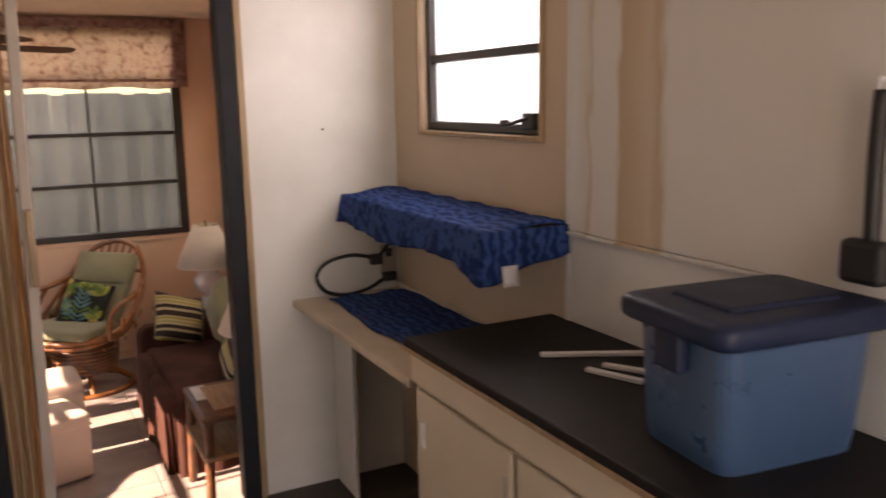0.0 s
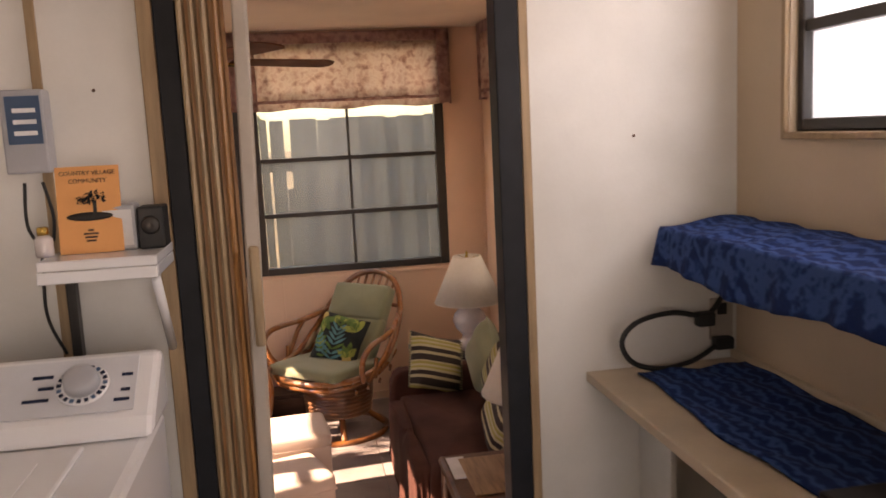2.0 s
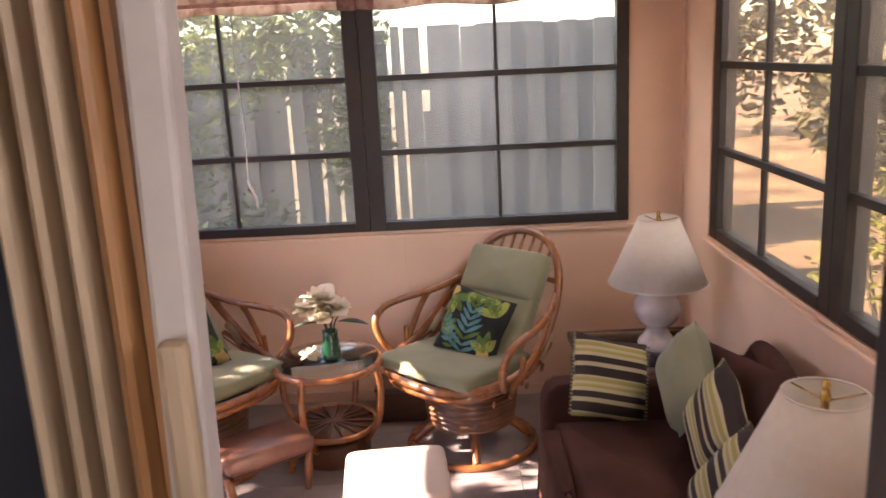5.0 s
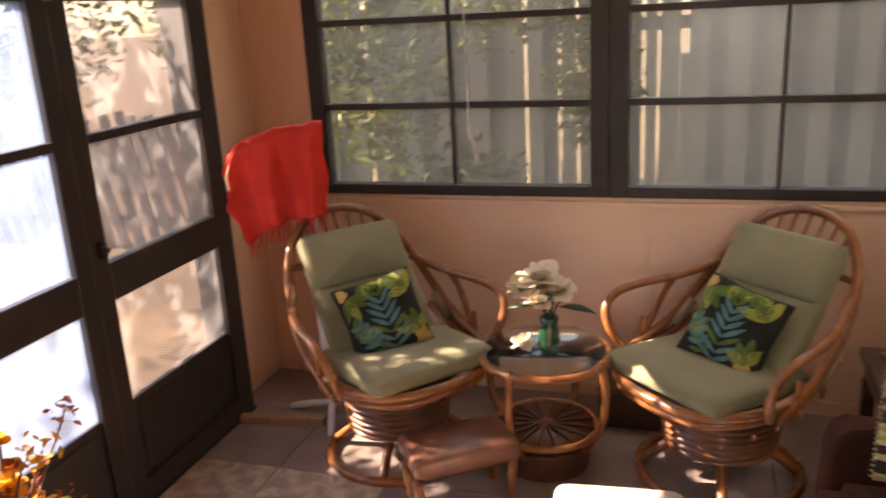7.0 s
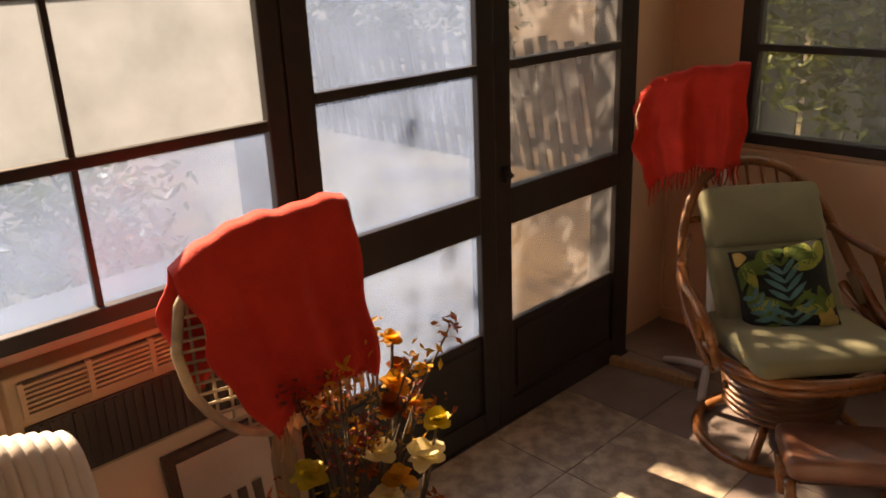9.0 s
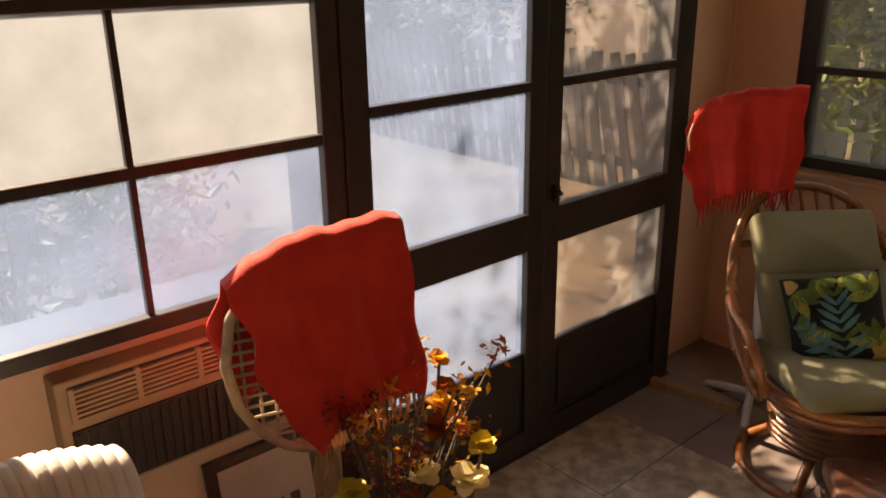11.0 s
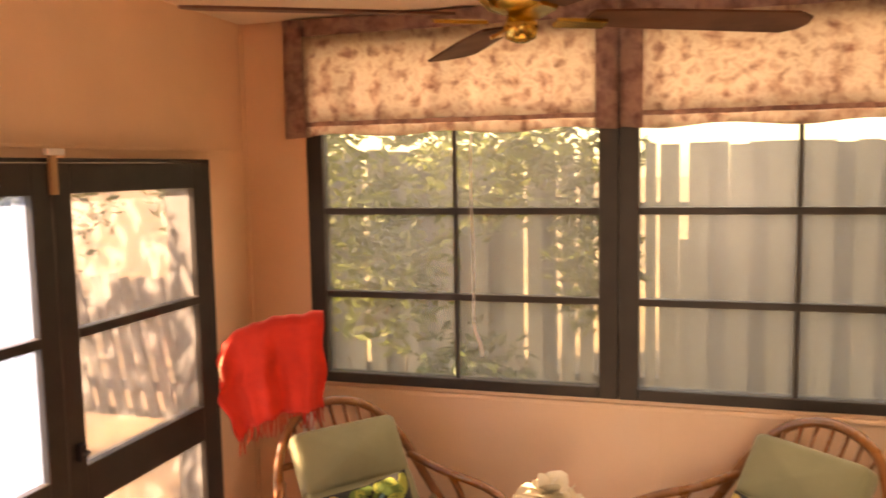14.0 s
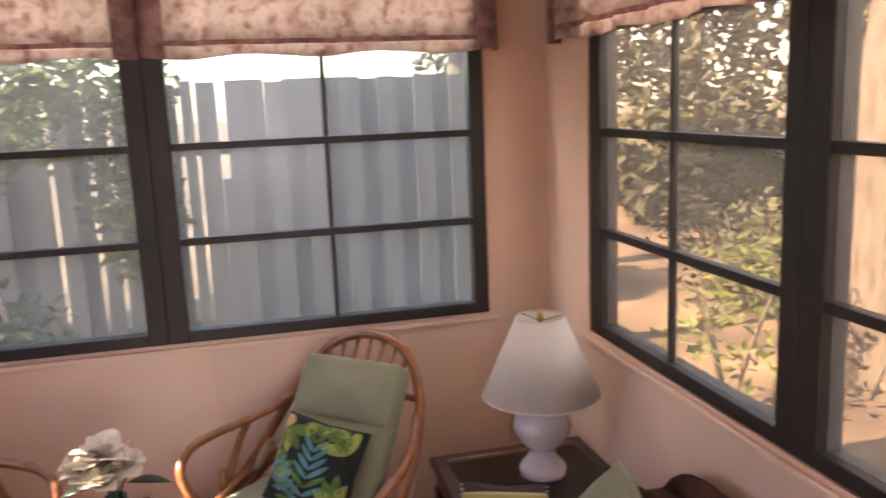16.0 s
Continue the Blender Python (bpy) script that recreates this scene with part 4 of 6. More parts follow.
PRINT_BLACK = material("print_black_canvas", (0.012, 0.016, 0.014), 0.9, var=0.2, scale=20, bump=0.4, fine=300)


def printed_pillow(m, seed, label):
    rng = random.Random(seed)
    w = thing("throw_pillow", label, "pillow", m, group="leaf print pillows")
    size, deep = 0.315, 0.12
    part("cover", pillow(size, size, deep, 12, seed=seed), PRINT_BLACK, w)

    def on(a, b):
        a, b = max(-0.94, min(0.94, a)), max(-0.94, min(0.94, b))
        e = max((1 - a ** 4) * (1 - b ** 4), 0) ** 0.5
        k = 1 - 0.12 * ((1 - abs(a)) * abs(b) ** 3 * 0.6 + (1 - abs(b)) * abs(a) ** 3 * 0.6)
        return Vector((a * size / 2 * k, -deep / 2 * e * 1.07 - 0.003, b * size / 2 * k))

    def blade(name, cx, cy, ang, length, width, mat):
        v, f = [], []
        n = 7
        for i in range(n + 1):
            t = i / n
            half = width * math.sin(math.pi * (0.08 + 0.9 * t)) ** 0.8 / 2
            for s in (-1, 0, 1):
                x = cx + math.cos(ang) * length * t - math.sin(ang) * half * s
                y = cy + math.sin(ang) * length * t + math.cos(ang) * half * s
                v.append(on(x, y))
        for i in range(n):
            for s in range(2):
                q = i * 3 + s
                f.append((q, q + 1, q + 4, q + 3))
        part(name, (v, f, True), mat, w)
    for cx, cy, a0, big in ((-0.78, 0.62, -0.9, 0.62), (0.74, 0.45, 2.3, 0.66), (-0.80, -0.35, 0.4, 0.55), (0.72, -0.62, 1.9, 0.60), (-0.25, 0.95, -1.2, 0.45), (0.35, 0.95, -1.5, 0.40)):
        for k in range(4):
            blade("printed_leaf", cx, cy, a0 + (k - 1.5) * 0.62 + rng.uniform(-0.15, 0.15), big * rng.uniform(0.8, 1.1), 0.24, (LEAF_GREEN, LEAF_LIME, LEAF_GREEN)[(k + int(cx > 0)) % 3])
    for fx, fy, fa, n, ln in ((0.02, -0.85, 1.6, 8, 0.62), (-0.30, -0.80, 2.1, 5, 0.36)):
        for i in range(n):
            px, py = fx + math.cos(fa) * 0.19 * i, fy + math.sin(fa) * 0.19 * i
            for sd in (-1, 1):
                blade("printed_frond", px, py, fa + sd * (1.05 - 0.05 * i), ln * rng.uniform(0.85, 1.1) * (1 - 0.05 * i), 0.115, LEAF_TEAL if (i + n) % 5 else LEAF_GREEN)
    for k in range(5):
        blade("printed_petal", 0.74, -0.82, k * 1.25, 0.26, 0.2, LEAF_GOLD)
    for k in range(4):
        blade("printed_petal", -0.86, 0.80, k * 1.5, 0.18, 0.2, LEAF_GOLD)
    return w


def on_chair(at, turn, x, y, z, rx, ry, rz):
    return pose(*at, 0, 0, turn) @ pose(x, y, z, rx, ry, rz)


printed_pillow(on_chair(CHAIR_L, 51, -0.03, 0.01, 0.578, -30, -11, -14), 3, "tropical leaf print pillow leaning on sage cushions")
printed_pillow(on_chair(CHAIR_R, -43, 0.03, 0.01, 0.578, -30, 11, 10), 4, "tropical leaf print pillow on the rattan chair")

table = thing("round_side_table", "round rattan side table with a glass top", "side table", pose(0.565, 8.925, -0.012))
prof = [(0.14, 0.0)]
for i in range(5):
    prof += [(0.155, 0.004 + i * 0.022), (0.165, 0.015 + i * 0.022)]
prof += [(0.15, 0.118), (0.05, 0.122)]
part("wrapped_base", lathe(prof, 24), RATTAN_DARK, table)
for r, z, t in ((0.235, 0.458, 0.016), (0.195, 0.165, 0.014)):
    part("rattan_ring", tube([(r * math.cos(a), r * math.sin(a), z) for a in (2 * math.pi * i / 28 for i in range(28))], t, 8, True, 0), RATTAN, table)
part("wicker_shelf", lathe([(0.02, 0.158), (0.19, 0.158), (0.19, 0.166), (0.02, 0.17)], 24), RATTAN_DARK, table)
for i in range(8):
    a = i * math.pi / 8
    part("shelf_strand", tube([(-0.185 * math.cos(a), -0.185 * math.sin(a), 0.172), (0, 0, 0.176), (0.185 * math.cos(a), 0.185 * math.sin(a), 0.172)], 0.006, 6, False, 2), RATTAN_DARK, table)
for i in range(4):
    a = -0.35 + i * math.pi / 2
    ca, sa = math.cos(a), math.sin(a)
    part("curved_leg", tube([(0.232 * ca, 0.232 * sa, 0.475), (0.252 * ca, 0.252 * sa, 0.35), (0.238 * ca, 0.238 * sa, 0.23), (0.195 * ca, 0.195 * sa, 0.145), (0.16 * ca, 0.16 * sa, 0.10)], 0.015, 8), RATTAN, table)
part("glass_top", lathe([(0.01, 0.474), (0.226, 0.474), (0.228, 0.478), (0.226, 0.482), (0.01, 0.482)], 40), GLASS, table, "clear round glass").visible_shadow = False


def blossom(center, size, count, seed, mat, parent):
    """A ruffled open flower: petals fan out from one heart and curl at the tips."""
    rng = random.Random(seed)
    c = Vector(center)
    for i in range(count):
        a = i * 2.4 + rng.uniform(-0.3, 0.3)
        up = 1.25 - 1.35 * (i / count) + rng.uniform(-0.15, 0.15)
        out = Vector((math.cos(a) * math.cos(up), math.sin(a) * math.cos(up), math.sin(up)))
        side = Vector((-math.sin(a), math.cos(a), rng.uniform(-0.3, 0.3))).normalized()
        nrm = out.cross(side)
        ln = size * rng.uniform(0.8, 1.15)
        v, f = [], []
        for j in range(5):
            t = j / 4
            half = ln * (0.16 + 0.42 * math.sin(math.pi * min(1, 0.15 + 0.75 * t)))
            for k in (-1, 0, 1):
                v.append(c + out * ln * t + side * half * k * (1 if t < 1 else 0.7) + nrm * ln * (-0.22 * t * t + 0.12 * abs(k) * (1 - t) - 0.08 * math.sin(i + 4 * t) * k))
        for j in range(4):
            for k in range(2):
                q = j * 3 + k
                f.append((q, q + 1, q + 4, q + 3))
        part("petal", (v, f, True), mat, parent)


vase = thing("flower_vase", "green glazed vase of cream silk flowers on glass", "vase", pose(0.588, 8.91, 0.470))
part("vase_body", lathe([(0.034, 0.0), (0.040, 0.004), (0.043, 0.03), (0.038, 0.075), (0.033, 0.105), (0.035, 0.128), (0.031, 0.13), (0.028, 0.10)], 24), GREEN_VASE, vase)
for i in range(5):
    a = i * 1.26
    part("stem", tube([(0.01 * math.cos(a), 0.01 * math.sin(a), 0.05), (0.02 * math.cos(a), 0.02 * math.sin(a), 0.15), (0.04 * math.cos(a), 0.04 * math.sin(a), 0.19)], 0.004, 6), LEAF_DARK, vase)
for c, sz, n, sd in (((-0.03, 0.0, 0.265), 0.080, 14, 2), ((-0.095, -0.02, 0.225), 0.068, 12, 6), ((0.045, -0.03, 0.235), 0.068, 12, 7), ((-0.02, -0.06, 0.20), 0.065, 12, 8), ((0.01, 0.05, 0.225), 0.066, 11, 9), ((-0.07, 0.04, 0.24), 0.060, 11, 10)):
    blossom(c, sz, n, sd, WHITE_PETAL, vase)
for s, l in ((1, 0.135), (-1, 0.115)):
    part("leaf", sheet(lambda u, v, s=s, l=l: ((s * (0.04 + l * u), 0.03 * math.sin(math.pi * u) * (2 * v - 1) - 0.02, 0.175 + 0.03 * u - 0.05 * u * u), (0, 0, 1)), 6, 3, 0.002), LEAF_DARK, vase)
fallen = thing("fallen_blossom", "loose cream blossom lying on the glass top", "flower", pose(0.497, 8.885, 0.505))
blossom((0, 0, -0.015), 0.045, 11, 5, WHITE_PETAL, fallen)

stool = thing("footstool", "small brown leather footstool with turned legs", "stool", pose(0.315, 8.60, -0.012, 0, 0, 36))
part("seat", slab(0.39, 0.24, 0.075, puff=0.012), LEATHER, stool, m=pose(0, 0, 0.225))
part("apron", box(-0.16, 0.16, -0.085, 0.085, 0.16, 0.195), DARK_WOOD, stool, bevel=0.01)
for sx in (-1, 1):
    for sy in (-1, 1):
        part("turned_leg", moved(lathe([(0.010, 0), (0.016, 0.03), (0.013, 0.05), (0.020, 0.09), (0.017, 0.13), (0.02, 0.17)], 10), pose(sx * 0.155, sy * 0.085, 0, sy * 7, -sx * 8 * -1, 0)), RATTAN, stool)


def ottoman(at, turn, w, d, h, label):
    o = thing("ottoman", label, "ottoman", pose(*at, 0, 0, turn), group="cream ottoman cubes")
    part("body", box(-w / 2, w / 2, -d / 2, d / 2, 0.02, h - 0.05), PINK_COVER, o, bevel=0.02)
    part("lid_cushion", slab(w + 0.012, d + 0.012, 0.075, puff=0.01), PINK_COVER, o, m=pose(0, 0, h - 0.038))
    part("piping", tube([(-w / 2, -d / 2, h - 0.062), (w / 2, -d / 2, h - 0.062), (w / 2, d / 2, h - 0.062), (-w / 2, d / 2, h - 0.062)], 0.006, 6, True, 0), PINK_COVER, o)
    for sx in (-1, 1):
        for sy in (-1, 1):
            part("foot", lathe([(0.018, 0), (0.022, 0.02)], 10, sx * (w / 2 - 0.04), sy * (d / 2 - 0.04)), DARK_WOOD, o)
    return o


ottoman((0.925, 8.00, -0.012), 5, 0.34, 0.34, 0.42, "cream vinyl cube ottoman in the middle of the porch")
ottoman((0.90, 7.60, -0.012), 18, 0.34, 0.33, 0.36, "lower cream cube ottoman striped by sunlight")

# sofa under a brown throw
sofa = thing("sofa", "low sofa under a dark brown throw cover", "sofa", pose(0, 0, -0.012))


def cover(x0, x1, y0, y1, z0, z1, seed, r=0.05, fold=0.012):
    """A padded block with soft folds down its sides."""
    rng = random.Random(seed)
    p1, p2 = rng.uniform(0, 6), rng.uniform(0, 6)
    prof = [(0.02, 0.0), (0.012, 0.25), (0.005, 0.6), (0.0, 0.85), (-0.02, 0.95), (-0.055, 1.0)]
    v, f = [], []
    loop = []
    n = 22
    for a, b, c, d in ((x0, y0, x1, y0), (x1, y0, x1, y1), (x1, y1, x0, y1), (x0, y1, x0, y0)):
        for i in range(n):
            loop.append((a + (c - a) * i / n, b + (d - b) * i / n))
    cx, cy = (x0 + x1) / 2, (y0 + y1) / 2
    k = len(loop)
    for out, hz in prof:
        for i, (x, y) in enumerate(loop):
            dx, dy = x - cx, y - cy
            ln = math.hypot(dx, dy)
            wv = fold * (1 - hz) * math.sin(i * 0.9 + p1) + fold * 0.6 * (1 - hz) * math.sin(i * 0.37 + p2)
            q = (out + wv) / ln
            v.append((x + dx * q, y + dy * q, z0 + (z1 - z0) * hz))
    for j in range(len(prof) - 1):
        for i in range(k):
            f.append((j * k + i, j * k + (i + 1) % k, (j + 1) * k + (i + 1) % k, (j + 1) * k + i))
    v.append((cx, cy, z1 + 0.012))
    c = len(v) - 1
    for i in range(k):
        f.append(((len(prof) - 1) * k + i, (len(prof) - 1) * k + (i + 1) % k, c))
    return v, f, True


part("seat", cover(1.50, 2.05, 7.28, 8.40, 0.0, 0.395, 1), BROWN_COVER, sofa)
bv, bf, bs = cover(2.03, 2.235, 7.22, 8.47, 0.0, 0.755, 2, fold=0.006)
bv = [(x, y, z * (1 - 0.34 * abs((y - 7.845) / 0.64) ** 5)) for x, y, z in bv]
part("backrest", (bv, bf, bs), BROWN_COVER, sofa)
part("arm", cover(1.47, 2.02, 8.44, 8.57, 0.0, 0.50, 3, fold=0.008), BROWN_COVER, sofa)
part("throw_skirt", cover(1.44, 1.52, 7.34, 8.37, 0.0, 0.385, 4, fold=0.012), BROWN_COVER, sofa)


def soft_pillow(name, m, w, h, d, mat, label, seed, fringe=False, group="throw pillows on the sofa"):
    t = thing(name, label, "pillow", m, group=group)
    part("cover", pillow(w, h, d, 12, seed=seed), mat, t)
    if fringe:
        for s in (-1, 1):
            for i in range(22):
                z = -h / 2 * 0.94 + i * h * 0.94 / 21
                part("fringe_tassel", box(-0.0035 + s * w * 0.485, 0.0035 + s * w * 0.485 + s * 0.016, -0.003, 0.003, z - 0.003, z + 0.003), SAGE, t)
    return t


soft_pillow("throw_pillow", pose(1.715, 8.385, 0.538, -22, 20, 24), 0.345, 0.31, 0.12, STRIPES, "brown, olive and cream striped pillow against arm", 31, True)
soft_pillow("throw_pillow", pose(1.945, 8.19, 0.605, -9, 43, -90), 0.31, 0.31, 0.14, SAGE, "sage green pillow standing on its corner", 32)
soft_pillow("throw_pillow", pose(1.95, 7.88, 0.575, -13, 34, -93), 0.31, 0.30, 0.12, STRIPES, "striped pillow leaning on the sofa back", 33, True)
soft_pillow("throw_pillow", pose(1.88, 7.52, 0.53, -28, 20, -96), 0.33, 0.31, 0.12, STRIPES, "striped pillow at the near end of sofa", 34, True)

# corner table and lamps
ct = thing("corner_table", "dark wooden corner table with a glass top", "table", pose(1.965, 8.89, -0.012))
part("tabletop", box(-0.305, 0.305, -0.27, 0.27, 0.435, 0.472), DARK_WOOD, ct, bevel=0.008)
part("glass_inlay", box(-0.25, 0.25, -0.22, 0.22, 0.4725, 0.477), GLASS, ct)
part("apron", box(-0.285, 0.285, -0.25, 0.25, 0.36, 0.435), DARK_WOOD, ct, bevel=0.006)
for sx in (-1, 1):
    for sy in (-1, 1):
        part("leg", box(sx * 0.27 - 0.022, sx * 0.27 + 0.022, sy * 0.235 - 0.022, sy * 0.235 + 0.022, 0, 0.36), DARK_WOOD, ct, bevel=0.006)


def table_lamp(at, label, k=1.0):
    t = thing("table_lamp", label, "lamp", Matrix.Translation(at) @ Matrix.Scale(k, 4), group="white table lamps")
    part("base", lathe([(0.074, -0.062), (0.083, -0.056), (0.084, -0.030), (0.072, -0.015), (0.055, 0.004), (0.047, 0.026), (0.055, 0.040), (0.062, 0.046), (0.088, 0.075), (0.102, 0.112), (0.103, 0.128), (0.092, 0.162), (0.066, 0.188), (0.045, 0.198), (0.052, 0.206), (0.052, 0.216), (0.024, 0.226), (0.012, 0.24)], 36), CERAMIC, t)
    part("stem", lathe([(0.008, 0.235), (0.008, 0.50), (0.012, 0.505), (0.006, 0.53)], 12), BRASS, t)
    v, f = [], []
    n = 48
    for r, z in ((0.208, 0.235), (0.085, 0.515), (0.083, 0.515), (0.206, 0.235)):
        for i in range(n):
            a = 2 * math.pi * i / n
            v.append((r * math.cos(a), r * math.sin(a), z))
    for j in range(4):
        for i in range(n):
            q = (i + 1) % n
            f.append((j * n + i, j * n + q, ((j + 1) % 4) * n + q, ((j + 1) % 4) * n + i))
    part("shade", (v, f, True), SHADE, t, "white tapered cloth shade")
    for r, z in ((0.207, 0.236), (0.084, 0.514)):
        part("shade_rim", tube([(r * math.cos(a), r * math.sin(a), z) for a in (2 * math.pi * i / 32 for i in range(32))], 0.003, 6, True, 0), SHADE, t)
    for i in range(3):
        a = i * 2.094
        part("spider_arm", tube([(0.008 * math.cos(a), 0.008 * math.sin(a), 0.50), (0.083 * math.cos(a), 0.083 * math.sin(a), 0.512)], 0.002, 5, False, 0), BRASS, t)
    part("finial", lathe([(0.006, 0.525), (0.009, 0.533), (0.004, 0.545)], 10), BRASS, t)
    return t


table_lamp((2.015, 8.885, 0.527), "white shaded lamp with pearly ceramic base on corner table", 1.0)

et = thing("end_table", "oak end table with dark frame and lower shelf", "table", pose(1.80, 6.98, -0.012))
part("tabletop", box(-0.28, 0.28, -0.24, 0.24, 0.470, 0.505), RATTAN_DARK, et, bevel=0.016)
part("top_inlay", box(-0.21, 0.21, -0.17, 0.17, 0.506, 0.512), MID_WOOD, et, bevel=0.002)
part("shelf", box(-0.28, 0.28, -0.24, 0.24, 0.29, 0.315), MID_WOOD, et, bevel=0.008)
for sx in (-1, 1):
    for sy in (-1, 1):
        part("leg", tube([(sx * 0.262, sy * 0.222, 0), (sx * 0.255, sy * 0.215, 0.25), (sx * 0.25, sy * 0.21, 0.475)], 0.022, 10), RATTAN_DARK, et)
    part("side_rail", box(sx * 0.25 - 0.012, sx * 0.25 + 0.012, -0.18, 0.18, 0.41, 0.47), DARK_WOOD, et, bevel=0.004)
leaflet = thing("leaflet", "pale folded paper on the end table", "paper", pose(1.58, 7.07, 0.495))
part("sheet", box(-0.035, 0.035, -0.10, 0.10, 0.0, 0.004), STEEL, leaflet)
table_lamp((1.88, 7.02, 0.560), "white shaded lamp on the end table beside sofa", 0.98)

# odds and ends on the floor
pl = thing("wooden_plank", "pale wooden plank on the floor by the corner", "plank", pose(-0.60, 8.985, -0.012, 0, 0, 8))
part("board", box(-0.19, 0.19, -0.02, 0.02, 0, 0.045), OAK, pl, bevel=0.003)
box_r = thing("storage_box", "low dark box on the floor behind the chair", "box", pose(0.86, 9.33, -0.012))
part("body", box(-0.13, 0.13, -0.1, 0.1, 0, 0.17), DARK_WOOD, box_r, bevel=0.008)
part("lid", box(-0.135, 0.135, -0.105, 0.105, 0.171, 0.19), DARK_WOOD, box_r, bevel=0.006)


bt = thing("water_bottle", "small clear bluish plastic bottle on the dark box", "bottle", pose(0.90, 9.33, 0.178))
part("bottle_body", lathe([(0.026, 0), (0.031, 0.006), (0.031, 0.10), (0.024, 0.125), (0.012, 0.145)], 18), BOTTLE, bt)
part("cap", lathe([(0.014, 0.143), (0.014, 0.160), (0.010, 0.162)], 14), ENAMEL, bt, "white screw cap")


# ---- shawls over wicker stands ----
def wicker_stand(m, label, rx=0.205, rz=0.265, cz=0.945, post=None, px=0.0):
    """Stands with its face along local -y."""
    s = thing("wicker_stand", label, "stand", m, group="oval wicker stands")
    pts = []
    for i in range(28):
        a = 2 * math.pi * i / 28
        pts.append((rx * math.cos(a), 0.0, cz + rz * math.sin(a)))
    part("hoop", tube([(x * (1 + 0.012 * (-1) ** i), y + 0.004 * (-1) ** i, z) for i, (x, y, z) in enumerate(pts)], 0.0125, 8, True, 0), WICKER, s)
    for i in range(1, 18):
        z = cz - rz + i * 2 * rz / 18
        h = rx * math.sqrt(max(0, 1 - ((z - cz) / rz) ** 2))
        part("strand", tube([(-h, 0, z), (0, 0.012, z), (h, 0, z)], 0.004, 5, False, 2), WICKER, s)
    for i in range(-5, 6):
        x = i * rx / 6
        h = rz * math.sqrt(max(0, 1 - (x / rx) ** 2))
        part("strand", tube([(x, 0.004, cz - h), (x, 0.016, cz), (x, 0.004, cz + h)], 0.004, 5, False, 2), WICKER, s)
    part("post", lathe([(0.014, 0.03), (0.022, 0.12), (0.016, 0.22), (0.027, 0.45), (0.032, 0.60), (0.022, 0.66), (0.026, cz - rz + (0.01 if px == 0 else 0.10))], 14, px), post or OAK, s)
    for i in range(3):
        a = 0.5 + i * 2.094
        part("foot", tube([(px + 0.01 * math.cos(a), 0.01 * math.sin(a), 0.06), (px + 0.12 * math.cos(a), 0.12 * math.sin(a), 0.04), (px + 0.21 * math.cos(a), 0.21 * math.sin(a), 0.012)], 0.017, 7), STEEL, s)
    return s


def shawl(m, label, w, slope, front, back, seed, skew=0.0, fringe=None):
    """A cloth folded over the top of a stand: local x across, front hangs at -y."""
    rng = random.Random(seed)
    ph = [rng.uniform(0, 6) for _ in range(3)]
    t = thing("shawl", label, "shawl", m, group="coral fringed shawls")

    def fn(u, v):
        x = (u - 0.5) * w
        top = 0.004 * math.sin(x * 37 + ph[2]) + 0.003 * math.sin(x * 83 + 1) + slope * x - 0.35 * x * x - 2.2 * max(0, -x - 0.06) ** 2
        s = v * (front + back) - back
        edge = (0.016 * math.sin(v * 13 + ph[0]) + 0.008 * math.sin(v * 31 + ph[2])) * (1 - u) ** 2 + 0.007 * math.sin(v * 19 + ph[1]) * u ** 3
        amp = min(1.0, abs(s) / 0.15)
        rip = 0.013 * amp * math.sin(x * 34 + ph[1] + s * 4) + 0.007 * amp * math.sin(x * 75 + ph[2])
        if s > 0.02:
            y, z = -0.030 - 0.02 * min(1, s / front) + rip, top - s
        elif s < -0.02:
            y, z = 0.030 - rip, top + s
        else:
            a = s / 0.02
            y, z = -0.030 * math.sin(a * math.pi / 2), top + 0.012 * math.cos(a * math.pi / 2) - 0.0
        x += edge + skew * max(s, 0) * (1.15 - u) + 0.010 * math.sin(s * 14 + ph[1]) * (u - 0.5)
        return (x, y, z), (0, -1 if s >= 0 else 1, 0.2)
    part("cloth", sheet(fn, 30, 34, 0.006), CORAL, t)
    for i in range(26):
        u = (i + 0.5) / 26
        (x, y, z), _ = fn(u, 1.0)
        l = rng.uniform(0.05, 0.075)
        part("tassel", tube([(x, y - 0.003, z + 0.006), (x + rng.uniform(-0.005, 0.005), y - 0.004, z - l * 0.5), (x + rng.uniform(-0.01, 0.01), y - 0.003, z - l)], 0.0045, 5, False, 2, r_end=0.002), fringe or CORAL, t)
    return t


S1 = pose(-0.47, 7.125, 0.0, 0, 0, 68)
wicker_stand(S1 @ pose(0, 0, -0.012), "oval pale wicker stand on a wooden post", 0.20, 0.245, 0.915)
shawl(S1 @ pose(0, 0, 1.175), "coral red fringed shawl over a wicker stand", 0.41, 0.17, 0.41, 0.30, 3, 0.36, FRINGE)
S2 = pose(-0.545, 9.055, 0.0, 0, 0, 25)
wicker_stand(S2 @ pose(0, 0, -0.012), "oval wicker stand on a white post behind a chair", 0.185, 0.155, 1.085, STEEL, 0.135)
shawl(S2 @ pose(0, 0, 1.255), "coral red fringed shawl hanging near the window", 0.40, 0.17, 0.36, 0.26, 8, 0.12)

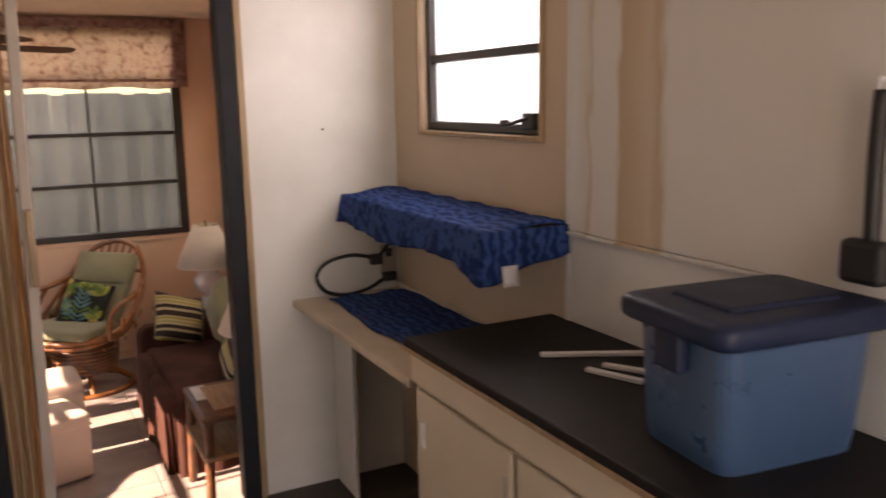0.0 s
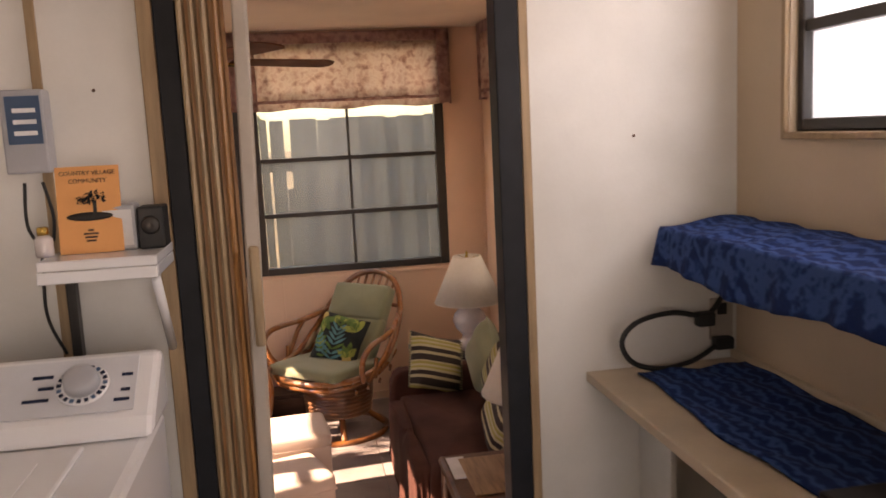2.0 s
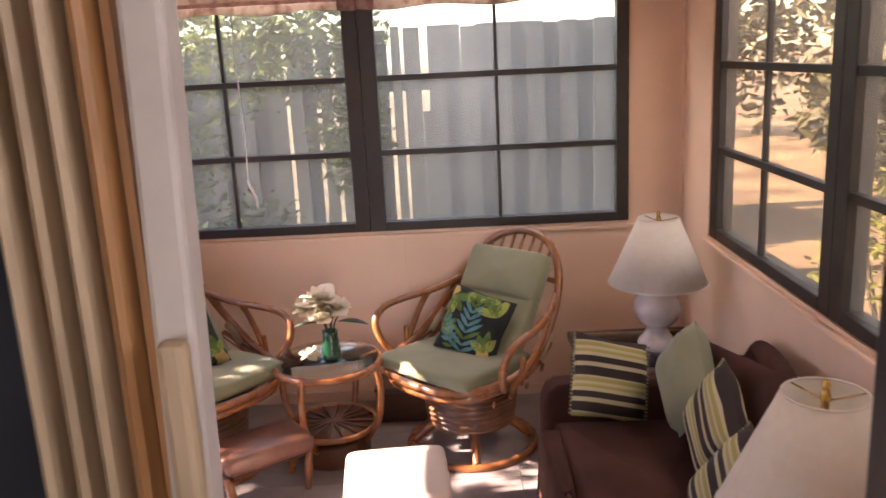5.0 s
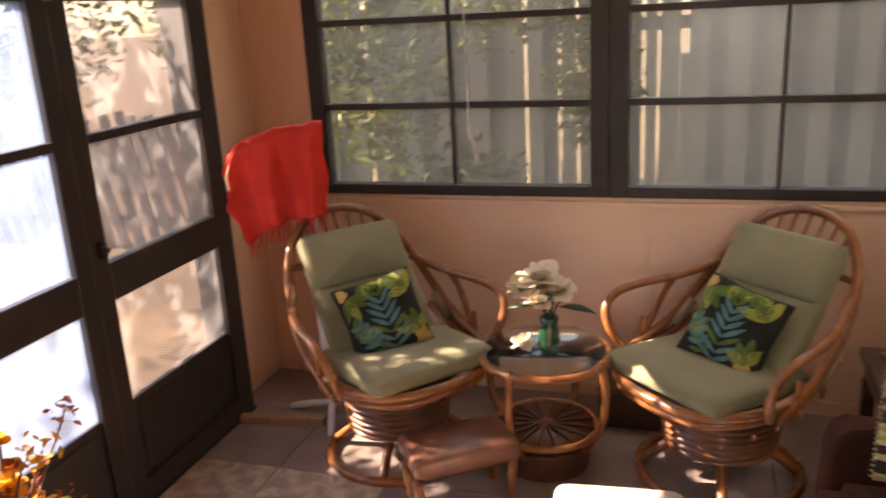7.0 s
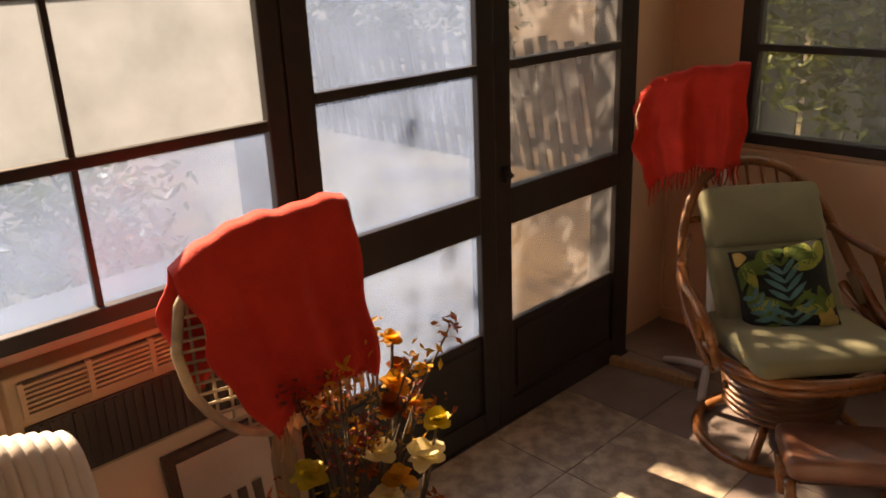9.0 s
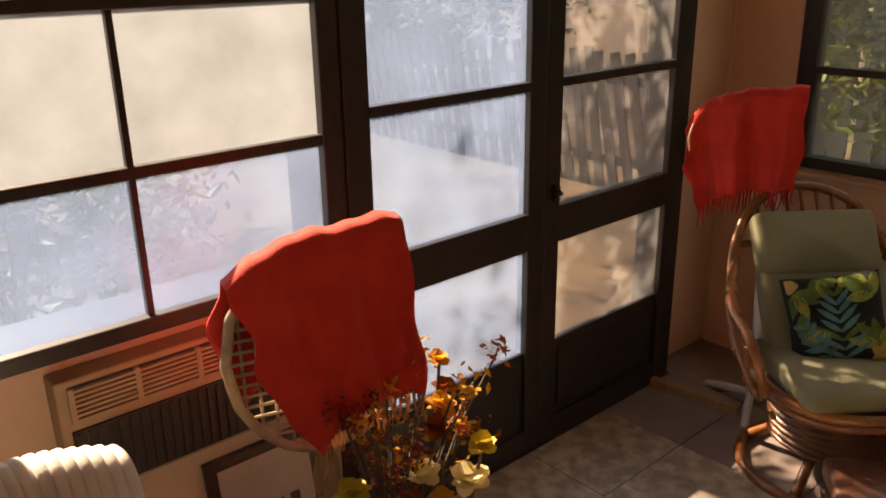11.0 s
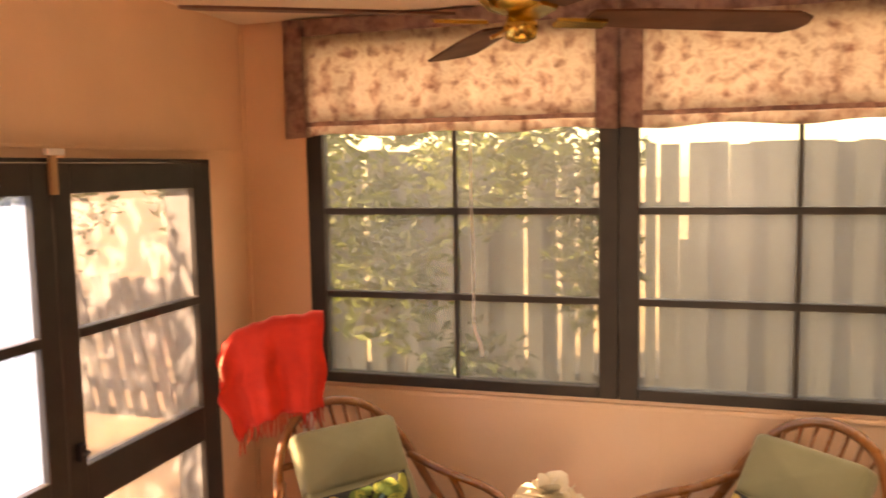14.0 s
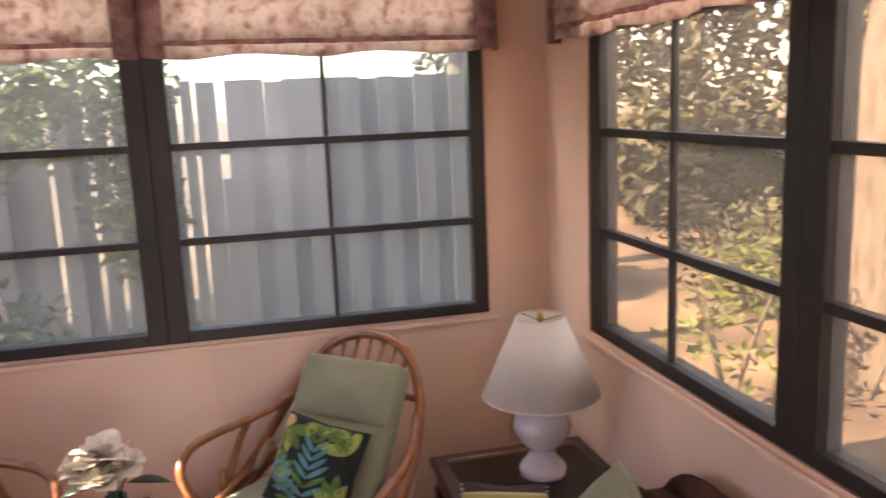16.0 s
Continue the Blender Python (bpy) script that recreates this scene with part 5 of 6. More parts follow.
# white ribbed armchair at the edge of view
wc = thing("white_armchair", "armchair in a white ribbed cover by the window", "armchair", pose(-0.28, 6.34, -0.012, 0, 0, 92))
for i in range(27):
    x = -0.27 + i * 0.0208
    zt = 1.015 - 0.25 * max(0, abs(x) - 0.12) ** 1.5 * 3
    part("cover_rib", tube([(x, -0.06, 0.38), (x, -0.085, 0.75), (x, -0.06, zt - 0.05), (x, -0.02, zt), (x, 0.04, zt - 0.02), (x, 0.07, zt - 0.1), (x, 0.08, 0.4)], 0.0125, 7, False, 4), WHITE_WICKER, wc)
part("back_core", box(-0.26, 0.26, -0.05, 0.06, 0.3, 0.93), WHITE_WICKER, wc, bevel=0.03)
part("seat", cover(-0.29, 0.29, -0.52, 0.0, 0.0, 0.42, 7), WHITE_WICKER, wc)

# air conditioner in the wall
ac = thing("air_conditioner", "tan wall air conditioner with a dark lower grille", "air conditioner", pose(-0.89, 6.99, 0.545))
part("case", box(0.0, 0.075, -0.335, 0.335, 0.0, 0.31), AC_WOOD, ac, bevel=0.006)
part("dark_grille", box(0.076, 0.086, -0.315, 0.315, 0.015, 0.185), AC_DARK, ac, bevel=0.003)
for i in range(26):
    y = -0.305 + i * 0.0244
    part("grille_rib", box(0.087, 0.092, y - 0.004, y + 0.004, 0.02, 0.18), AC_DARK, ac)
part("louvre_recess", box(0.0755, 0.078, -0.305, 0.305, 0.205, 0.295), AC_DARK, ac)
for i in range(7):
    z = 0.212 + i * 0.0122
    part("louvre", box(0.078, 0.088, -0.305, 0.305, z - 0.003, z + 0.003), AC_WOOD, ac)
for i in range(5):
    y = -0.305 + i * 0.1525
    part("louvre_post", box(0.0785, 0.091, y - 0.006, y + 0.006, 0.205, 0.295), AC_WOOD, ac)

# flowers in a basket
fl = thing("flower_arrangement", "autumn silk flowers in a basket on the floor", "flowers", Matrix.Translation((-0.335, 7.215, -0.012)) @ Matrix.Scale(1.06, 4))
part("basket", lathe([(0.09, 0), (0.11, 0.02), (0.13, 0.14), (0.145, 0.24), (0.15, 0.26), (0.14, 0.265), (0.12, 0.22)], 24), RATTAN_DARK, fl)
part("basket_rim", tube([(0.15 * math.cos(a), 0.15 * math.sin(a), 0.262) for a in (2 * math.pi * i / 24 for i in range(24))], 0.012, 7, True, 0), RATTAN, fl)
RUST = material("rust_leaf", (0.62, 0.13, 0.02), 0.6, var=0.3, scale=20, through=0.6)
AMBER = material("amber_petal", (0.85, 0.42, 0.06), 0.6, var=0.2, scale=20, through=0.6)
YELLOW = material("yellow_petal", (0.80, 0.62, 0.08), 0.6, var=0.2, scale=20, through=0.35)
PALE = material("pale_yellow_petal", (0.90, 0.80, 0.48), 0.6, var=0.1, scale=20, through=0.6)
PLUM = material("plum_leaf", (0.32, 0.07, 0.06), 0.6, var=0.2, scale=20, through=0.6)
_r = random.Random(9)
_sprigs = [[], [], []]
for i in range(44):
    a, rr, hz = _r.uniform(0, 6.28), _r.uniform(0.05, 0.21), _r.uniform(0.42, 0.84)
    tip = (rr * math.cos(a), rr * math.sin(a) + 0.05, hz)
    part("stem", tube([(tip[0] * 0.2, tip[1] * 0.2, 0.2), (tip[0] * 0.5, tip[1] * 0.5, 0.2 + (hz - 0.2) * 0.6), tip], 0.0028, 5, False, 4), BARK, fl)
    _sprigs[(0, 1, 2, 1)[i % 4]].append(moved(leaf_cloud([((0, 0, 0), (0.04, 0.04, 0.05))], 24, 0.012, 40 + i), Matrix.Translation(tip)))
for _shapes, mat in zip(_sprigs, (RUST, AMBER, PLUM)):
    tagged(part("leaf_sprigs", join(*_shapes), mat, fl), kind="stuff")
for c, r, mat, n in (((0.0, -0.105, 0.58), 0.058, YELLOW, 20), ((0.14, 0.14, 0.66), 0.05, YELLOW, 18), ((0.056, 0.045, 0.585), 0.068, PALE, 10), ((0.137, 0.108, 0.58), 0.072, PALE, 11), ((0.11, 0.05, 0.545), 0.055, AMBER, 10), ((0.10, 0.02, 0.51), 0.055, PALE, 10), ((0.03, 0.12, 0.72), 0.05, AMBER, 14), ((-0.03, 0.17, 0.79), 0.04, AMBER, 12), ((-0.05, 0.20, 0.70), 0.045, RUST, 12), ((0.06, 0.08, 0.69), 0.05, RUST, 12), ((0.02, 0.18, 0.64), 0.045, AMBER, 12)):
    part("stem", tube([(c[0] * 0.3, c[1] * 0.3, 0.2), (c[0] * 0.8, c[1] * 0.8, c[2] * 0.7), c], 0.004, 5), BARK, fl)
    blossom(c, r * 0.64, n, int(c[2] * 100), mat, fl)
pic = thing("leaning_picture", "small framed picture leaning under the air conditioner", "picture", pose(-0.80, 7.16, -0.012, 0, -9, 0))
part("frame", box(-0.012, 0.012, -0.17, 0.17, 0, 0.48), DARK_WOOD, pic, bevel=0.004)
part("mat_board", box(0.013, 0.016, -0.14, 0.14, 0.03, 0.45), CREAM_POST, pic)
for i in range(4):
    part("drawn_mark", box(0.0165, 0.018, -0.09 + 0.05 * i, -0.06 + 0.05 * i, 0.14 + 0.05 * (i % 2), 0.30), DARK_WOOD, pic)

# ceiling fan
fan = thing("ceiling_fan", "brown four-blade ceiling fan with a brass motor", "ceiling fan", pose(0.63, 8.12, -0.055))
part("canopy", lathe([(0.03, 2.44), (0.06, 2.48), (0.07, 2.523)], 20), BRASS, fan)
part("downrod", lathe([(0.012, 2.33), (0.012, 2.45)], 12), BRASS, fan)
part("motor", lathe([(0.03, 2.225), (0.075, 2.24), (0.10, 2.265), (0.10, 2.31), (0.07, 2.335), (0.02, 2.34)], 28), BRASS, fan)
part("light_hub", lathe([(0.012, 2.165), (0.035, 2.175), (0.04, 2.20), (0.03, 2.225)], 20), BRASS, fan)
for i in range(4):
    m = pose(0, 0, 2.222, 0, 0, 29 + 90 * i) @ pose(0, 0, 0, -14, 0, 0)
    b = part("blade", moved(([(0.16, -0.045, -0.004), (0.30, -0.062, -0.006), (0.66, -0.072, -0.007), (0.71, -0.045, -0.005), (0.73, 0, 0), (0.73, 0.045, 0.005), (0.70, 0.072, 0.007), (0.30, 0.062, 0.006), (0.16, 0.045, 0.004)] + [(0.16, -0.045, 0.002), (0.30, -0.062, 0.0), (0.66, -0.072, -0.001), (0.71, -0.045, 0.001), (0.73, 0, 0.006), (0.73, 0.045, 0.011), (0.70, 0.072, 0.013), (0.30, 0.062, 0.012), (0.16, 0.045, 0.010)],
        [tuple(range(9))[::-1], tuple(range(9, 18))] + [(k, (k + 1) % 9, (k + 1) % 9 + 9, k + 9) for k in range(9)], False), m), FAN_WOOD, fan)
    part("blade_iron", moved(box(0.08, 0.20, -0.018, 0.018, -0.016, -0.008), m), BRASS, b)

cord = thing("pull_cord", "white blind cord hanging at the window", "cord", pose(0.155, 9.475, 1.06))
part("cord_line", tube([(0, 0, 0.14), (0.004, 0, 0.4), (-0.003, 0, 0.70), (0, 0.01, 0.93)], 0.0035, 6), STEEL, cord)
part("cord_knot", tube([(0, 0, 0.14), (0.012, -0.006, 0.10), (0.03, -0.004, 0.05), (0.035, 0, 0.0)], 0.008, 7), STEEL, cord)


# ---- utility room ----
desk = thing("built_in_desk", "beige built-in desk board beside the counter", "desk")
part("top", box(1.795, UX, 5.16, YP, 1.085, 1.112), DESK_TOP, desk, bevel=0.004)
part("side_panel", box(1.95, 1.965, YP - 0.20, YP - 0.001, UZ, 1.085), WHITE_WALL, desk)
part("ledge", box(UX - 0.02, UX, 5.16, YP, 1.113, 1.135), DESK_TOP, desk, bevel=0.003)

cab = thing("base_cabinet", "cream painted base cabinet with drawers and doors", "cabinet")
part("body", box(1.80, UX, 3.30, 5.115, UZ, 1.205), CREAM_CAB, cab)
for k, (a, b) in enumerate(((4.62, 5.09), (4.12, 4.60), (3.62, 4.10))):
    dd = part("cabinet_door", box(1.785, 1.799, a, b, UZ + 0.1, 1.108), CREAM_CAB, cab, bevel=0.004)
    part("door_pull", box(1.778, 1.784, b - 0.055, b - 0.03, 0.96, 1.03), STEEL, dd, bevel=0.002)
    part("hinge", box(1.7805, 1.7845, a + 0.012, a + 0.026, 0.99, 1.05), CREAM_POST, dd, "pale painted hinge")
part("face_rail", box(1.783, 1.799, 3.30, 5.112, 1.124, 1.204), CREAM_CAB, cab, bevel=0.003)
top = thing("countertop", "worn black laminate countertop", "countertop")
part("slab", box(1.768, UX, 3.28, 5.132, 1.208, 1.241), BLACK_TOP, top, bevel=0.006)
part("edge_strip", box(1.764, 1.767, 3.28, 5.13, 1.210, 1.222), OAK, top, "worn wood edge strip")

shelf = thing("wall_shelf", "narrow shelf fixed to the beige wall", "shelf")
part("board", box(2.015, UX, 5.08, 6.10, 1.475, 1.50), DESK_TOP, shelf, bevel=0.003)
part("bracket", box(2.08, UX, 5.60, 5.62, 1.40, 1.474), DESK_TOP, shelf, bevel=0.003)
tw = thing("beach_towel", "blue patterned towel draped over the wall shelf", "towel", pose(0, 0, 0))


def drape(u, v):
    y = 5.055 + (6.115 - 5.055) * u
    s = v * 0.40
    rip = 0.006 * math.sin(y * 31) + 0.004 * math.sin(y * 67 + 1)
    low = 0.012 * math.sin(y * 9 + 0.6) + 0.03 * max(0, 0.12 - u) / 0.12
    if s < 0.25:
        return (UX - 0.006 - s, y, 1.512 + 0.5 * rip + 0.010 * math.sin(s * 20)), (0, 0, 1)
    if s < 0.28:
        a = (s - 0.25) / 0.03 * math.pi / 2
        return (UX - 0.256 - 0.012 * math.sin(a), y, 1.500 + 0.012 * math.cos(a)), (-0.7, 0, 0.7)
    q = (s - 0.28) / 0.12
    return (UX - 0.268 - 0.012 * q - rip * q, y, 1.500 - q * (0.095 + low)), (-1, 0, 0)


part("cloth", sheet(drape, 60, 26, 0.009), BLUE_TOWEL, tw)
part("end_flap", sheet(lambda u, v: ((1.966 + (UX - 0.01 - 1.966) * u, 5.048 - 0.006 * math.sin(u * 14) * v, 1.515 - v * (0.145 - 0.07 * u + 0.008 * math.sin(u * 9))), (0, -1, 0)), 16, 8, 0.008), BLUE_TOWEL, tw)
part("care_tag", sheet(lambda u, v: ((2.02 + 0.05 * u, 5.038 - 0.01 * v, 1.42 - 0.055 * v), (0, -1, 0)), 3, 4, 0.002), STEEL, tw, "white care tag")
tw2 = thing("beach_towel", "blue patterned towel lying flat on the desk", "towel")
part("cloth", sheet(lambda u, v: ((1.905 + 0.325 * u + 0.012 * math.sin(v * 9), 5.17 + 0.94 * v + 0.01 * math.sin(u * 8), 1.114 + 0.004 * (1 + math.sin(u * 15 + v * 22))), (0, 0, 1)), 18, 40, 0.006), BLUE_TOWEL, tw2)

cable = thing("power_cable", "black looped power cable by the corner outlet", "cable")
part("cord", tube([(2.20, 6.185, 1.30), (2.13, 6.15, 1.255), (2.02, 6.13, 1.275), (1.915, 6.12, 1.26), (1.87, 6.12, 1.21), (1.90, 6.12, 1.15), (1.98, 6.12, 1.125), (2.08, 6.13, 1.135), (2.17, 6.16, 1.165)], 0.0075, 8, False, 8), BLACK, cable)
part("plug", box(2.10, 2.15, 6.13, 6.165, 1.225, 1.265), BLACK, cable, bevel=0.006)
part("plug", box(2.16, 2.215, 6.145, 6.18, 1.15, 1.185), BLACK, cable, bevel=0.006)
out = thing("outlet", "cream wall outlet in the corner", "outlet", pose(2.2, YP, 1.23))
part("plate", box(-0.035, 0.035, -0.008, 0.0, -0.06, 0.06), CREAM_POST, out, bevel=0.003)
part("socket", box(-0.014, 0.014, -0.011, -0.008, 0.012, 0.045), DARK, out)

peg = thing("pegboard", "water-stained white board fixed above the counter", "board")
part("board", box(UX - 0.012, UX - 0.001, 3.0, 5.04, 1.50, 2.5), STAINED, peg, bevel=0.002)
part("bottom_lip", box(UX - 0.018, UX - 0.001, 3.0, 5.04, 1.488, 1.498), STAINED, peg, bevel=0.002)
part("joint_strip", box(UX - 0.010, UX, 5.043, 5.058, 1.10, 2.5), WHITE_WALL, peg, bevel=0.003)

brush = thing("hanging_brush", "black long-handled brush hanging on the board", "brush", pose(UX - 0.03, 4.128, 1.535))
part("hook", tube([(0.015, 0.0, 0.34), (-0.008, 0.0, 0.35), (-0.012, 0.0, 0.33)], 0.004, 6), STEEL, brush)
part("handle", tube([(0, 0, 0.33), (0.0, 0.004, 0.22), (0, 0.0, 0.06)], 0.014, 8), BLACK, brush)
part("head", box(-0.022, 0.018, -0.035, 0.05, -0.01, 0.07), BLACK, brush, bevel=0.012)

tote = thing("storage_tote", "blue translucent tote with a navy lid on counter", "tote", Matrix.Translation((2.035, 4.215, 1.241)) @ Matrix.Rotation(radians(-6), 4, "Z") @ Matrix.Scale(1.0, 4))
v = []
for z, k in ((0, 0.90), (0.03, 0.93), (0.215, 1.0), (0.225, 1.03), (0.235, 1.03)):
    v.append((k, z))
verts, faces = [], []
for k, z in v:
    for i in range(24):
        a = 2 * math.pi * (i + 0.5) / 24
        cx = math.copysign(abs(math.cos(a)) ** 0.25, math.cos(a))
        cy = math.copysign(abs(math.sin(a)) ** 0.25, math.sin(a))
        verts.append((0.165 * k * cx, 0.125 * k * cy, z))
for j in range(4):
    for i in range(24):
        faces.append((j * 24 + i, j * 24 + (i + 1) % 24, (j + 1) * 24 + (i + 1) % 24, (j + 1) * 24 + i))
faces.append(tuple(range(24))[::-1])
part("body", (verts, faces, False), TOTE, tote)
part("lid", slab(0.385, 0.295, 0.05), NAVY, tote, "navy snap-on lid", m=pose(0, 0, 0.245))
part("lid_panel", box(-0.12, 0.12, -0.08, 0.08, 0.262, 0.278), NAVY, tote, bevel=0.008)
for s in (-1, 1):
    part("latch", box(s * 0.175 - 0.012, s * 0.175 + 0.012, -0.035, 0.035, 0.16, 0.25), NAVY, tote, bevel=0.006)
for at, turn, l in (((2.10, 4.75, 1.241), -28, 0.25), ((2.045, 4.60, 1.241), -68, 0.14), ((2.10, 4.62, 1.241), -60, 0.12)):
    st = thing("paint_stirrer", "thin white slat lying on the black counter", "slat", pose(*at, 0, 0, turn), group="white slats on the counter")
    part("slat", box(-l / 2, l / 2, -0.009, 0.009, 0.0, 0.010), STEEL, st, bevel=0.002)

# washing machine
wm = thing("washing_machine", "white top-loading washing machine with grey control panel", "washing machine", pose(0.385, 5.55, UZ))
part("cabinet", box(-0.335, 0.335, -0.29, 0.36, 0.0, 0.885), ENAMEL, wm, bevel=0.018)
part("lid", box(-0.25, 0.225, -0.235, 0.13, 0.886, 0.897), ENAMEL, wm, bevel=0.006)
part("lid_recess", box(-0.19, 0.165, -0.19, 0.05, 0.8975, 0.900), ENAMEL, wm, bevel=0.002)
cv = [(x, y, z) for x, y, z in ((-0.345, 0.16, 0.886), (-0.345, 0.185, 0.925), (-0.345, 0.33, 1.02), (-0.345, 0.365, 1.015), (-0.345, 0.37, 0.886))]
cv += [(0.345, y, z) for _, y, z in cv]
part("console", (cv, [(0, 1, 2, 3, 4), (9, 8, 7, 6, 5), (0, 5, 6, 1), (1, 6, 7, 2), (2, 7, 8, 3), (3, 8, 9, 4), (4, 9, 5, 0)], False), ENAMEL, wm, bevel=0.014)
face = pose(0, 0.2575, 0.9745, 33.2, 0, 0)
part("control_panel", moved(box(-0.31, 0.305, -0.072, 0.072, 0.001, 0.004), face), PANEL_GREY, wm, bevel=0.002)
part("dial_ring", moved(lathe([(0.052, 0.004), (0.052, 0.008), (0.04, 0.009)], 32, 0.200, 0.0), face), ENAMEL, wm)
part("dial", moved(lathe([(0.036, 0.008), (0.034, 0.030), (0.028, 0.034), (0.004, 0.034)], 28, 0.200, 0.0), face), GREY_PLASTIC, wm)
for i in range(20):
    a = 2 * math.pi * i / 20
    part("dial_mark", moved(box(-0.004, 0.004, 0.040, 0.049, 0.009, 0.0105), face @ pose(0.200, 0, 0, 0, 0, math.degrees(a))), NAVY if i % 3 else TOTE, wm)
for x, y, w in ((0.285, 0.02, 0.022), (0.285, -0.02, 0.018), (0.12, 0.03, 0.04), (0.115, -0.03, 0.05), (0.13, 0.0, 0.03), (0.28, -0.045, 0.03)):
    part("panel_mark", moved(box(x - w / 2, x + w / 2, y - 0.004, y + 0.004, 0.0045, 0.0055), face), NAVY, wm)

# shelf over the washer and what stands on it
ws = thing("bracket_shelf", "white painted bracket shelf above the washer", "shelf")
part("board", box(0.480, 0.729, 5.945, YP, 1.535, 1.557), ENAMEL, ws, bevel=0.003)
part("front_edge", box(0.480, 0.729, 5.938, 5.952, 1.508, 1.534), ENAMEL, ws, bevel=0.003)
part("side_edge", box(0.716, 0.729, 5.953, YP, 1.508, 1.534), ENAMEL, ws, bevel=0.003)
part("diagonal_brace", tube([(0.72, 5.965, 1.50), (0.705, 6.19, 1.29)], 0.011, 8, False, 0), ENAMEL, ws)
part("dark_support", box(0.478, 0.50, 6.15, 6.185, 1.18, 1.50), DARK, ws, bevel=0.003)
book = thing("booklet", "orange booklet with a tree drawing leaning on shelf", "booklet", pose(0.574, 6.05, 1.558, -9, 0, 3))
part("cover", box(-0.068, 0.068, -0.003, 0.003, 0.0, 0.198), ORANGE_PAPER, book)


def words(text, size, x, z, parent, name="printed_words"):
    cu = bpy.data.curves.new(name, "FONT")
    cu.body, cu.size, cu.align_x, cu.extrude, cu.resolution_u = text, size, "CENTER", 0.0003, 3
    tmp = bpy.data.objects.new(name, cu)
    scene.collection.objects.link(tmp)
    me = bpy.data.meshes.new_from_object(tmp.evaluated_get(bpy.context.evaluated_depsgraph_get()))
    bpy.data.objects.remove(tmp)
    ob = new(name, me)
    ob.data.materials.append(INK)
    ob.parent = parent
    ob.matrix_basis = pose(x, -0.0045, z, 90, 0, 0)
    return ob


words("COUNTRY VILLAGE", 0.0135, 0, 0.178, book)
words("COMMUNITY", 0.0135, 0, 0.160, book)
part("drawn_crown", moved(leaf_cloud([((0.012, 0, 0.128), (0.030, 0.0005, 0.014)), ((-0.008, 0, 0.120), (0.022, 0.0005, 0.010))], 90, 0.007, 77), pose(0, -0.0045, 0)), INK, book)
part("drawn_trunk", box(0.008, 0.016, -0.0045, -0.0035, 0.085, 0.120), INK, book)
part("drawn_ground", moved(lathe([(0.001, -0.0004), (0.05, -0.0003), (0.05, 0.0003), (0.001, 0.0004)], 20), pose(0, -0.004, 0.083, 90, 0, 0) @ Matrix.Diagonal((1, 0.2, 1, 1))), INK, book)
for z, w in ((0.052, 0.012), (0.044, 0.032), (0.036, 0.026), (0.028, 0.02)):
    part("printed_bar", box(-w / 2, w / 2, -0.0045, -0.0035, z - 0.002, z + 0.002), INK, book)
rad = thing("small_radio", "grey plastic box standing behind the booklet", "radio", pose(0.640, 6.10, 1.557))
part("case", box(-0.05, 0.030, -0.035, 0.035, 0, 0.105), GREY_PLASTIC, rad, bevel=0.006)
part("front_plate", box(-0.04, 0.022, -0.038, -0.0355, 0.012, 0.094), STEEL, rad)
blk = thing("speaker", "small black box at the shelf end", "speaker", pose(0.703, 6.10, 1.557))
part("case", box(-0.03, 0.03, -0.04, 0.04, 0, 0.098), BLACK, blk, bevel=0.006)
part("cone", moved(lathe([(0.022, 0), (0.018, 0.004), (0.004, 0.001)], 16), pose(0, -0.041, 0.055, 90, 0, 0)), DARK, blk)
clock = thing("small_jar", "small glass jar with a brass cap on shelf", "jar", pose(0.475, 6.04, 1.557))
part("jar_body", lathe([(0.018, 0), (0.02, 0.005), (0.02, 0.04), (0.012, 0.05)], 16), CERAMIC, clock)
part("cap", lathe([(0.013, 0.05), (0.013, 0.065), (0.01, 0.068)], 14), BRASS, clock)
